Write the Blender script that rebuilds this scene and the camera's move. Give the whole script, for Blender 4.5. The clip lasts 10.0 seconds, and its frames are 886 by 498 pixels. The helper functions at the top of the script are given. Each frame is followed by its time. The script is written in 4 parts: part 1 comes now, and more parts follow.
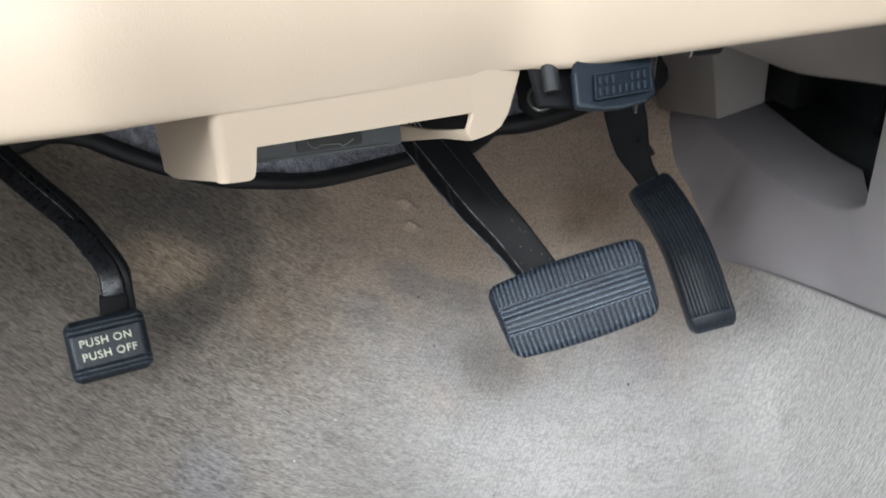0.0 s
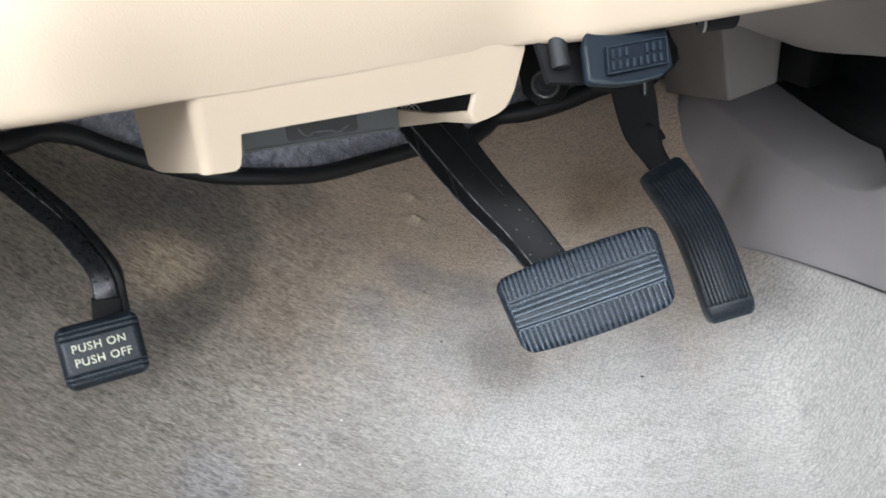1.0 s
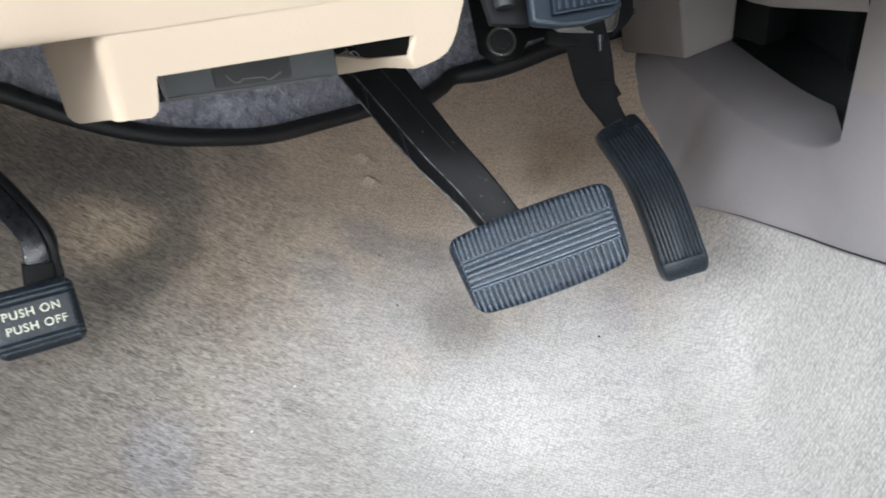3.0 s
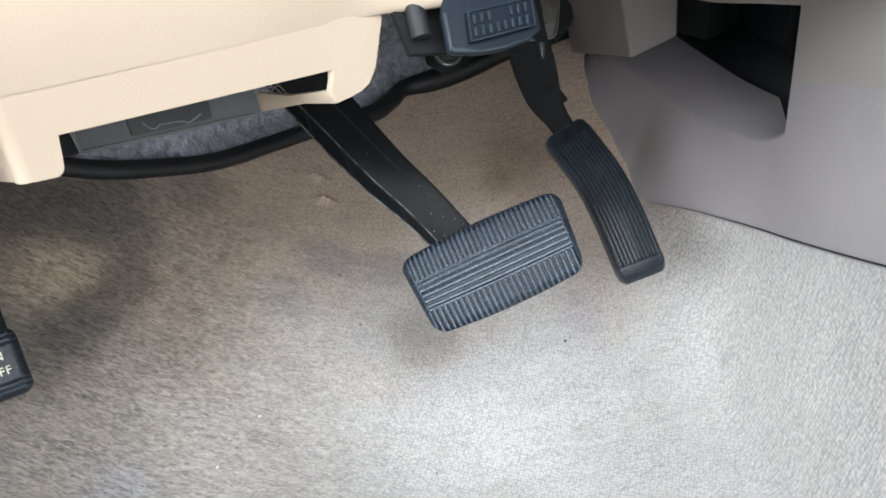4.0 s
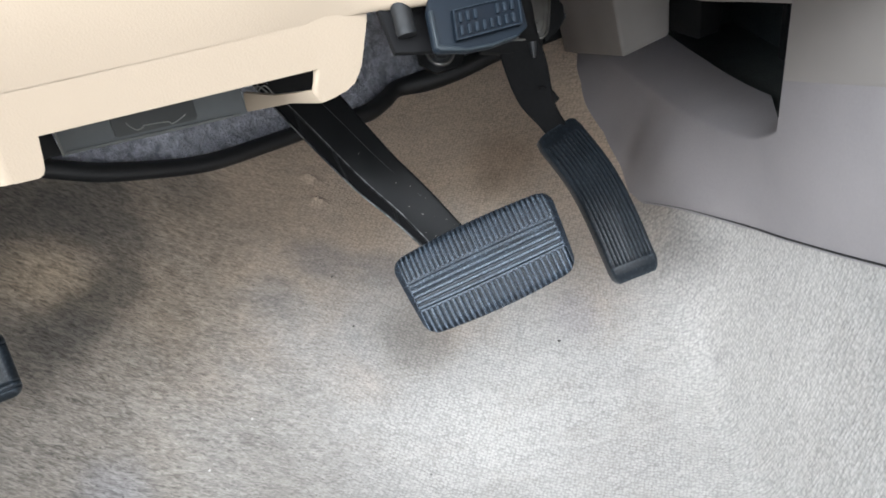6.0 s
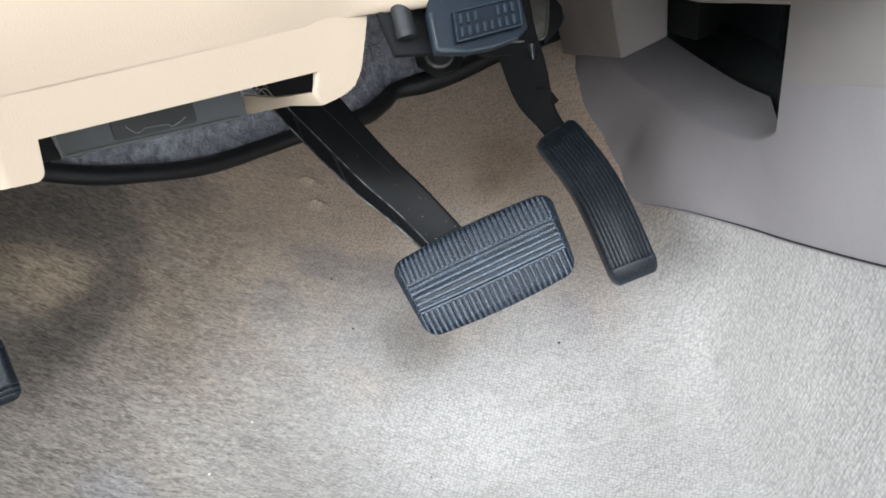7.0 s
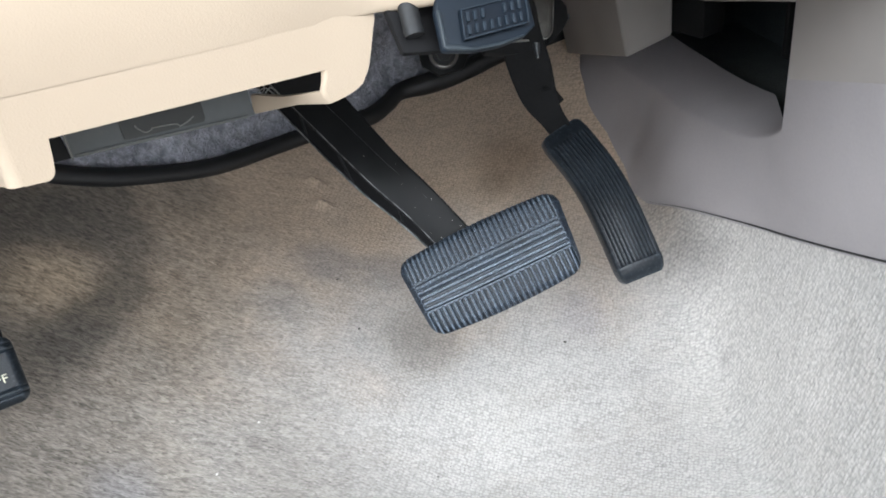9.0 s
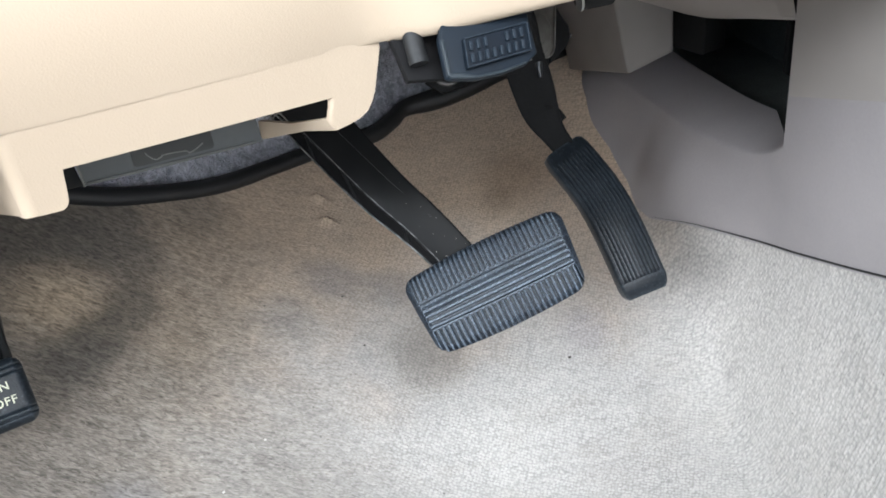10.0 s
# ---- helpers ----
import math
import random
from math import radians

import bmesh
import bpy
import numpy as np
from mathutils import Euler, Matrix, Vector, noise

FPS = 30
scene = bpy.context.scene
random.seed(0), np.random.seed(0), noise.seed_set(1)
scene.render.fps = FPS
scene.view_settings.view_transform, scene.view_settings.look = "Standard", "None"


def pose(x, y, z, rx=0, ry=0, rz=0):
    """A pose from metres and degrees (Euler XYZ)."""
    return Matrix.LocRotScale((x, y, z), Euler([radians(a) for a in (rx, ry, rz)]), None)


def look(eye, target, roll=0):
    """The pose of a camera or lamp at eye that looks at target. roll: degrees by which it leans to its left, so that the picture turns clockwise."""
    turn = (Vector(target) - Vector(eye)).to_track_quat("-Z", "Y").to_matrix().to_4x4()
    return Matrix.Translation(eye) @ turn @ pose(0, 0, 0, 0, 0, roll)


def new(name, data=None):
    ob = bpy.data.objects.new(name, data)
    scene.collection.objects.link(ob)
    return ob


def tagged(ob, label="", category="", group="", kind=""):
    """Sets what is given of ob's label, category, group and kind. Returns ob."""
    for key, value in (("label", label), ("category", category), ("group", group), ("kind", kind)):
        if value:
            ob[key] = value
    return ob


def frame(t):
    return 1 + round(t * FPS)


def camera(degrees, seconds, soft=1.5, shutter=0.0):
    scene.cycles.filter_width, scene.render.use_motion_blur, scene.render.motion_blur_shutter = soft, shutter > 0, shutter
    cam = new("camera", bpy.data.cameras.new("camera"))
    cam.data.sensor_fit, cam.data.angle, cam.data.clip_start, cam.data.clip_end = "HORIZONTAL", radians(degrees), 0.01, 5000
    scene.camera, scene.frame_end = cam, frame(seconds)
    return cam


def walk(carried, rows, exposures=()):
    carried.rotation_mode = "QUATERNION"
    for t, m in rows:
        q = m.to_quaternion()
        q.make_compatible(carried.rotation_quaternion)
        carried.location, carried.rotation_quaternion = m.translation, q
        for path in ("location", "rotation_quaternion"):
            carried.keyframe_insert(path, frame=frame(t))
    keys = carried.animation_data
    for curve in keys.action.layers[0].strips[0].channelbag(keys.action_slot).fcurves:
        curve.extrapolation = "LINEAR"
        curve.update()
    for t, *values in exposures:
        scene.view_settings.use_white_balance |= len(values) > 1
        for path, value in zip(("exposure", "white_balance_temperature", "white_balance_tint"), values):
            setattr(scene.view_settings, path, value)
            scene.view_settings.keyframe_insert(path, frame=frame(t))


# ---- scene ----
cam = camera(62.0, 10.0, soft=1.75, shutter=0.5)
ROWS = [
    (0, -0.0010, -0.0190, 0.5830, 58.19, 6.21, -4.48),
    (0.2, -0.0033, -0.0121, 0.5686, 58.92, 2.47, -3.44),
    (0.3, -0.0072, 0.0004, 0.5541, 57.98, 0.94, -3.41),
    (0.4, -0.0079, -0.0029, 0.5564, 59.07, 1.75, -3.52),
    (0.5, -0.0075, -0.0011, 0.5663, 58.61, 3.32, -4.06),
    (0.7, -0.0004, 0.0028, 0.5650, 58.22, 5.37, -5.34),
    (0.8, -0.0003, -0.0006, 0.5658, 57.91, 5.84, -5.10),
    (1, 0.0000, 0.0000, 0.5700, 57.68, 7.62, -4.80),
    (1.2, 0.0022, -0.0029, 0.5719, 57.68, 8.57, -5.03),
    (1.5, 0.0040, 0.0029, 0.5705, 56.86, 8.45, -6.02),
    (1.8, 0.0030, 0.0056, 0.5659, 56.29, 8.20, -6.51),
    (2, 0.0006, 0.0030, 0.5633, 55.57, 8.06, -5.90),
    (2.2, -0.0009, 0.0021, 0.5592, 55.29, 7.77, -5.48),
    (2.5, 0.0032, 0.0047, 0.5618, 55.59, 7.83, -6.23),
    (2.8, 0.0070, 0.0071, 0.5595, 55.26, 7.47, -7.06),
    (3, 0.0080, 0.0084, 0.5566, 54.77, 6.62, -7.56),
    (3.2, 0.0145, 0.0117, 0.5542, 54.67, 6.53, -9.06),
    (4.3, 0.0263, 0.0175, 0.5625, 54.49, 9.12, -11.45),
    (4.5, 0.0266, 0.0162, 0.5625, 54.76, 9.23, -11.34),
    (5, 0.0290, 0.0179, 0.5612, 54.29, 9.34, -11.78),
    (5.5, 0.0295, 0.0180, 0.5597, 54.33, 8.87, -11.87),
    (6.8, 0.0284, 0.0193, 0.5588, 54.55, 8.93, -12.20),
    (7, 0.0284, 0.0193, 0.5588, 54.55, 8.93, -12.20),
    (7.5, 0.0280, 0.0200, 0.5558, 54.54, 8.03, -12.53),
    (7.8, 0.0255, 0.0203, 0.5572, 54.56, 8.14, -12.48),
    (8, 0.0236, 0.0179, 0.5545, 54.57, 7.77, -12.00),
    (8.2, 0.0244, 0.0193, 0.5551, 54.70, 8.31, -12.14),
    (8.5, 0.0248, 0.0174, 0.5583, 54.84, 8.66, -11.97),
    (9, 0.0265, 0.0185, 0.5582, 54.65, 9.35, -12.11),
    (9.2, 0.0278, 0.0195, 0.5625, 54.87, 9.96, -12.18),
    (9.5, 0.0272, 0.0174, 0.5635, 55.19, 9.98, -12.07),
    (10, 0.0269, 0.0172, 0.5642, 55.62, 9.81, -12.04),
]
walk(cam, [(t, pose(x, y, z, rx, ry, rz)) for t, x, y, z, rx, ry, rz in ROWS],
     exposures=[(0.0, -0.38), (0.5, 0.20), (1.0, -0.12), (2.0, -0.08), (3.0, 0.05), (5.0, -0.04), (7.5, -0.03), (9.0, 0.0), (10.0, -0.01)])

# ---- world and daylight ----
SKY_STRENGTH, DOOR_W, PASSENGER_W, OVERHEAD_W, REAR_FILL_W = 0.12, 37.0, 3.5, 20.5, 16.0
scene.view_settings.exposure = 0.0
world = bpy.data.worlds.new("daylight")
scene.world = world
world.use_nodes = True
wn = world.node_tree
sky = wn.nodes.new("ShaderNodeTexSky")
sky.sky_type = "NISHITA"
sky.sun_disc = False
sky.sun_elevation = radians(50)
sky.sun_rotation = radians(120)
wn.links.new(sky.outputs[0], wn.nodes["Background"].inputs[0])
wn.nodes["Background"].inputs[1].default_value = SKY_STRENGTH


def window_light(name, eye, target, sx, sy, watts, colour):
    data = bpy.data.lights.new(name, "AREA")
    data.shape, data.size, data.size_y, data.energy, data.color = "RECTANGLE", sx, sy, watts, colour
    ob = new(name, data)
    ob.matrix_world = look(eye, target)
    return ob


window_light("door_opening_light", (-0.86, -0.52, 1.15), (0.2, 0.40, 0.1), 0.8, 0.40, DOOR_W, (0.89, 0.95, 1.015))
window_light("passenger_window_light", (1.25, -0.25, 1.0), (0.1, 0.5, 0.15), 0.9, 0.5, PASSENGER_W, (0.98, 0.98, 0.98))
# added lamps: an overhead one with no known opening, and a rear fill
window_light("added_overhead_light", (0.20, -0.47, 1.30), (0.18, 0.45, 0.05), 1.0, 0.5, OVERHEAD_W, (0.91, 0.96, 1.015))
window_light("added_rear_fill", (0.22, -1.25, 1.02), (0.1, 0.7, 0.15), 1.1, 0.45, REAR_FILL_W, (0.92, 0.96, 1.01))


# ---- materials ----
def material(name, base, rough=0.5, metal=0.0, second=None, scale=30.0, mix=(0.35, 0.65), grain=0.0, grain_scale=400.0,
             bump=0.0, bump_scale=800.0, rough_var=0.08, coat=0.0, spec=0.5, wear_shade=None):
    """A surface with a broad second colour, fine grain and fine relief."""
    m = bpy.data.materials.new(name)
    m.use_nodes = True
    t = m.node_tree
    n, l = t.nodes, t.links
    bsdf = n["Principled BSDF"]
    bsdf.inputs["Metallic"].default_value = metal
    bsdf.inputs["Specular IOR Level"].default_value = spec
    bsdf.inputs["Coat Weight"].default_value = coat
    geo = n.new("ShaderNodeNewGeometry")
    broad = n.new("ShaderNodeTexNoise")
    broad.inputs["Scale"].default_value = scale
    broad.inputs["Detail"].default_value = 5
    l.new(geo.outputs["Position"], broad.inputs["Vector"])
    ramp = n.new("ShaderNodeMapRange")
    ramp.inputs["From Min"].default_value, ramp.inputs["From Max"].default_value = mix
    l.new(broad.outputs["Fac"], ramp.inputs["Value"])
    blend = n.new("ShaderNodeMix")
    blend.data_type = "RGBA"
    blend.inputs["A"].default_value = (*base, 1)
    blend.inputs["B"].default_value = (*(second or tuple(c * 0.88 for c in base)), 1)
    l.new(ramp.outputs["Result"], blend.inputs["Factor"])
    colour = blend.outputs["Result"]
    fine = n.new("ShaderNodeTexNoise")
    fine.inputs["Scale"].default_value = grain_scale
    fine.inputs["Detail"].default_value = 3
    l.new(geo.outputs["Position"], fine.inputs["Vector"])
    if grain:
        val = n.new("ShaderNodeMapRange")
        val.inputs["From Min"].default_value, val.inputs["From Max"].default_value = 0.25, 0.75
        val.inputs["To Min"].default_value, val.inputs["To Max"].default_value = 1 - grain, 1 + grain
        l.new(fine.outputs["Fac"], val.inputs["Value"])
        mul = n.new("ShaderNodeVectorMath")
        mul.operation = "SCALE"
        l.new(colour, mul.inputs[0])
        l.new(val.outputs["Result"], mul.inputs["Scale"])
        colour = mul.outputs["Vector"]
    # rub-wear on ridges; also deepens groove contrast, shade put into the colour
    if wear_shade:
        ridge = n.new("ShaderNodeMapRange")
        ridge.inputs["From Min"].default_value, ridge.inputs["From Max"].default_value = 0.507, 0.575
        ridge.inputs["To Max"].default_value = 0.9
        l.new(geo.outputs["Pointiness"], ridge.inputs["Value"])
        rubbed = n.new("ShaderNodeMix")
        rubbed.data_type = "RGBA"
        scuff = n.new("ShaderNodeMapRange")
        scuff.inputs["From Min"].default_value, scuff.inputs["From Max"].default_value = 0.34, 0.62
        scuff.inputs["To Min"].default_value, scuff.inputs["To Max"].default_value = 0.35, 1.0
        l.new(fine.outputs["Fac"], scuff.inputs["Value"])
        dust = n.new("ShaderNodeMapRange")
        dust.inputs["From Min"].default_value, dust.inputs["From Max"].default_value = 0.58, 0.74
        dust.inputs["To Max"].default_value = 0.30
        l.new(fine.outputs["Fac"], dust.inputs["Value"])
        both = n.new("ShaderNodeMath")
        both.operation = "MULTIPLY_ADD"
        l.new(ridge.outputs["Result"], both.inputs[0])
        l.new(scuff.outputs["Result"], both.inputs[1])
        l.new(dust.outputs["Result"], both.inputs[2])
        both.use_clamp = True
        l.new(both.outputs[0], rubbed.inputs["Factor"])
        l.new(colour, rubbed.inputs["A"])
        rubbed.inputs["B"].default_value = (*wear_shade, 1)
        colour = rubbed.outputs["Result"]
    l.new(colour, bsdf.inputs["Base Color"])
    rv = n.new("ShaderNodeMapRange")
    rv.inputs["To Min"].default_value, rv.inputs["To Max"].default_value = rough - rough_var, rough + rough_var
    l.new(broad.outputs["Fac"], rv.inputs["Value"])
    l.new(rv.outputs["Result"], bsdf.inputs["Roughness"])
    if bump:
        rel = n.new("ShaderNodeTexNoise")
        rel.inputs["Scale"].default_value = bump_scale
        rel.inputs["Detail"].default_value = 2
        l.new(geo.outputs["Position"], rel.inputs["Vector"])
        b = n.new("ShaderNodeBump")
        b.inputs["Strength"].default_value = bump
        b.inputs["Distance"].default_value = 0.0006
        l.new(rel.outputs["Fac"], b.inputs["Height"])
        l.new(b.outputs["Normal"], bsdf.inputs["Normal"])
    return m


def carpet_material():
    """Short cut-pile carpet: pale grey-beige, brown dirt patches with some shade painted in, pile rows brushed in
    different ways.
    """
    m = bpy.data.materials.new("carpet pile")
    m.use_nodes = True
    t = m.node_tree
    n, l = t.nodes, t.links
    bsdf = n["Principled BSDF"]
    bsdf.inputs["Roughness"].default_value = 0.95
    bsdf.inputs["Specular IOR Level"].default_value = 0.15
    bsdf.inputs["Sheen Weight"].default_value = 0.25
    bsdf.inputs["Sheen Roughness"].default_value = 0.5
    geo = n.new("ShaderNodeNewGeometry")
    pos = geo.outputs["Position"]

    def noise_at(scale, detail=4, rough=0.55, stretch=None, turn=0.0, distort=0.0):
        tex = n.new("ShaderNodeTexNoise")
        tex.inputs["Scale"].default_value, tex.inputs["Detail"].default_value = scale, detail
        tex.inputs["Roughness"].default_value, tex.inputs["Distortion"].default_value = rough, distort
        src = pos
        if stretch:
            mp = n.new("ShaderNodeMapping")
            mp.inputs["Scale"].default_value = stretch
            mp.inputs["Rotation"].default_value = (0, 0, turn)
            l.new(pos, mp.inputs["Vector"])
            src = mp.outputs["Vector"]
        l.new(src, tex.inputs["Vector"])
        return tex.outputs["Fac"]

    def ranged(src, a, b, lo=0.0, hi=1.0):
        r = n.new("ShaderNodeMapRange")
        r.interpolation_type = "SMOOTHSTEP"
        for key, v in (("From Min", a), ("From Max", b), ("To Min", lo), ("To Max", hi)):
            r.inputs[key].default_value = v
        l.new(src, r.inputs["Value"])
        return r.outputs["Result"]

    def mathop(op, a, b):
        k = n.new("ShaderNodeMath")
        k.operation = op
        for i, v in enumerate((a, b)):
            if isinstance(v, float):
                k.inputs[i].default_value = v
            else:
                l.new(v, k.inputs[i])
        return k.outputs[0]

    def mixed(fac, a, b):
        k = n.new("ShaderNodeMix")
        k.data_type = "RGBA"
        if isinstance(fac, float):
            k.inputs["Factor"].default_value = fac
        else:
            l.new(fac, k.inputs["Factor"])
        for key, v in (("A", a), ("B", b)):
            if isinstance(v, tuple):
                k.inputs[key].default_value = (*v, 1)
            else:
                l.new(v, k.inputs[key])
        return k.outputs["Result"]

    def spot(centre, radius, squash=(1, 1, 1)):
        """A soft spot of its own shape, for stains and for painted shade."""
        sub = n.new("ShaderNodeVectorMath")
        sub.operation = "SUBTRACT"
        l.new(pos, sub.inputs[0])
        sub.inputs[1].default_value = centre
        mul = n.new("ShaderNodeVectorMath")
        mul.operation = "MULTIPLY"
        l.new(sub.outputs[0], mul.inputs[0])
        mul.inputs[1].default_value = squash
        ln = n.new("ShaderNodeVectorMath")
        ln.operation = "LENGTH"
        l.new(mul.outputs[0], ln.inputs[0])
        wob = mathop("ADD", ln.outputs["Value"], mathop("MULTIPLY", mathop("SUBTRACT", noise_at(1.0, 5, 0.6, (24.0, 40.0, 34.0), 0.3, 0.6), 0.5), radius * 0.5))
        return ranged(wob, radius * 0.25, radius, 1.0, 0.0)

    base = mixed(ranged(noise_at(7.0, 5), 0.38, 0.62), PILE_PALE, PILE_GREY)
    sep = n.new("ShaderNodeSeparateXYZ")
    l.new(pos, sep.inputs[0])
    # brown soiling towards the wheelhouse side and toe board, lightened to offset shade there
    brown_mix = mathop("ADD", mathop("MAXIMUM", mathop("MULTIPLY", sep.outputs["X"], -0.9), 0.0), mathop("MULTIPLY", sep.outputs["Y"], 1.2))
    brown_mix = mathop("ADD", brown_mix, mathop("MULTIPLY", mathop("SUBTRACT", noise_at(9.0, 4), 0.5), 0.35))
    base = mixed(mathop("MULTIPLY", ranged(brown_mix, 0.66, 0.98), 0.8), base, PILE_BROWN)
    smudge = mathop("MULTIPLY", ranged(noise_at(1.0, 4, 0.6, (17.0, 26.0, 22.0), 0.4, 0.7), 0.46, 0.68), 0.16)
    base = mixed(smudge, base, (0.30, 0.262, 0.225))
    # darker brown towards the left side
    left_dark = ranged(mathop("ADD", sep.outputs["X"], mathop("MULTIPLY", mathop("SUBTRACT", noise_at(11.0, 4), 0.5), 0.16)), -0.26, 0.04, 0.70, 0.0)
    base = mixed(left_dark, base, (0.245, 0.212, 0.172))
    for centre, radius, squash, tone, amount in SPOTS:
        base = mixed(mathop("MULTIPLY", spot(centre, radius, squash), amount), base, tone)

    def cells_at(stretch, turn, loose):
        mp = n.new("ShaderNodeMapping")
        mp.inputs["Scale"].default_value = stretch
        mp.inputs["Rotation"].default_value = (0, 0, turn)
        l.new(pos, mp.inputs["Vector"])
        v = n.new("ShaderNodeTexVoronoi")
        v.inputs["Scale"].default_value = 1.0
        v.inputs["Randomness"].default_value = loose
        l.new(mp.outputs["Vector"], v.inputs["Vector"])
        return v.outputs["Distance"]

    def bands(turn, period, wobble):
        mp = n.new("ShaderNodeMapping")
        mp.inputs["Rotation"].default_value = (0.35, 0.2, turn)
        l.new(pos, mp.inputs["Vector"])
        wv = n.new("ShaderNodeTexWave")
        for key, v in (("Scale", 0.314 / period), ("Distortion", wobble), ("Detail", 2.0), ("Detail Scale", 0.6), ("Detail Roughness", 0.6)):
            wv.inputs[key].default_value = v
        l.new(mp.outputs["Vector"], wv.inputs["Vector"])
        return wv.outputs["Fac"]

    rows = noise_at(1.0, 2, 0.5, (120.0, 400.0, 130.0), 0.02, 1.2)
    tuft = noise_at(1.0, 2, 0.6, (330.0, 540.0, 260.0), 0.02)
    brush = noise_at(1.0, 3, 0.6, (75.0, 235.0, 80.0), 0.02, 1.6)
    streak = noise_at(1.0, 4, 0.6, (24.0, 95.0, 25.0), 0.2, 0.9)
    # tufts in crooked rows: pale heads with dark gaps between them
    weave = ranged(cells_at((310.0, 350.0, 0.0), 0.5, 0.5), 0.30, 0.68, 1.0, 0.0)
    stitch = ranged(cells_at((190.0, 275.0, 235.0), 0.55, 0.55), 0.24, 0.72, 1.0, 0.0)
    knit = bands(0.62, 0.0037, 5.0)
    patchy = ranged(noise_at(70.0, 3), 0.32, 0.66, 0.7, 1.15)
    # brushed rows on the darker side, a fine even weave on the paler side, coarser stitches up the tunnel
    side = ranged(mathop("ADD", sep.outputs["X"], mathop("MULTIPLY", noise_at(6.0, 2), 0.15)), -0.08, 0.12)
    tunnel = ranged(mathop("ADD", sep.outputs["X"], mathop("MULTIPLY", noise_at(14.0, 2), 0.05)), 0.27, 0.36)
    line = mathop("MULTIPLY", ranged(rows, 0.28, 0.72, -0.26, 0.22), mathop("SUBTRACT", 1.0, mathop("MULTIPLY", side, 0.85)))
    fine = mathop("MULTIPLY", mathop("MULTIPLY", mathop("SUBTRACT", weave, 0.70), patchy), mathop("MULTIPLY", mathop("ADD", mathop("MULTIPLY", side, 0.23), 0.06), mathop("SUBTRACT", 1.0, mathop("MULTIPLY", tunnel, 0.7))))
    knot = mathop("MULTIPLY", mathop("MULTIPLY", mathop("ADD", mathop("SUBTRACT", stitch, 0.58), mathop("MULTIPLY", mathop("SUBTRACT", knit, 0.5), 0.25)), patchy), mathop("MULTIPLY", tunnel, 0.28))
    line = mathop("ADD", line, mathop("MULTIPLY", ranged(brush, 0.33, 0.67, -0.34, 0.24), mathop("ADD", mathop("MULTIPLY", left_dark, 1.0), 0.06)))
    val = mathop("ADD", mathop("ADD", line, mathop("ADD", fine, knot)), ranged(tuft, 0.3, 0.7, -0.08, 0.08))
    val = mathop("ADD", mathop("ADD", val, ranged(streak, 0.3, 0.7, -0.05, 0.05)), 1.0)
    grit = mathop("MULTIPLY", ranged(cells_at((75.0, 75.0, 75.0), 0.3, 1.0), 0.05, 0.085, 0.55, 0.0), ranged(noise_at(16.0, 2), 0.50, 0.58))
    val = mathop("MULTIPLY", val, mathop("SUBTRACT", 1.0, grit))
    sc = n.new("ShaderNodeVectorMath")
    sc.operation = "SCALE"
    l.new(base, sc.inputs[0])
    l.new(val, sc.inputs["Scale"])
    l.new(sc.outputs["Vector"], bsdf.inputs["Base Color"])
    b = n.new("ShaderNodeBump")
    b.inputs["Strength"].default_value = 0.6
    b.inputs["Distance"].default_value = 0.0016
    l.new(mathop("ADD", mathop("ADD", mathop("MULTIPLY", rows, 0.7), mathop("ADD", mathop("MULTIPLY", mathop("MULTIPLY", stitch, tunnel), 0.35), mathop("MULTIPLY", mathop("MULTIPLY", weave, side), 0.25))), mathop("MULTIPLY", tuft, 0.4)), b.inputs["Height"])
    l.new(b.outputs["Normal"], bsdf.inputs["Normal"])
    return m


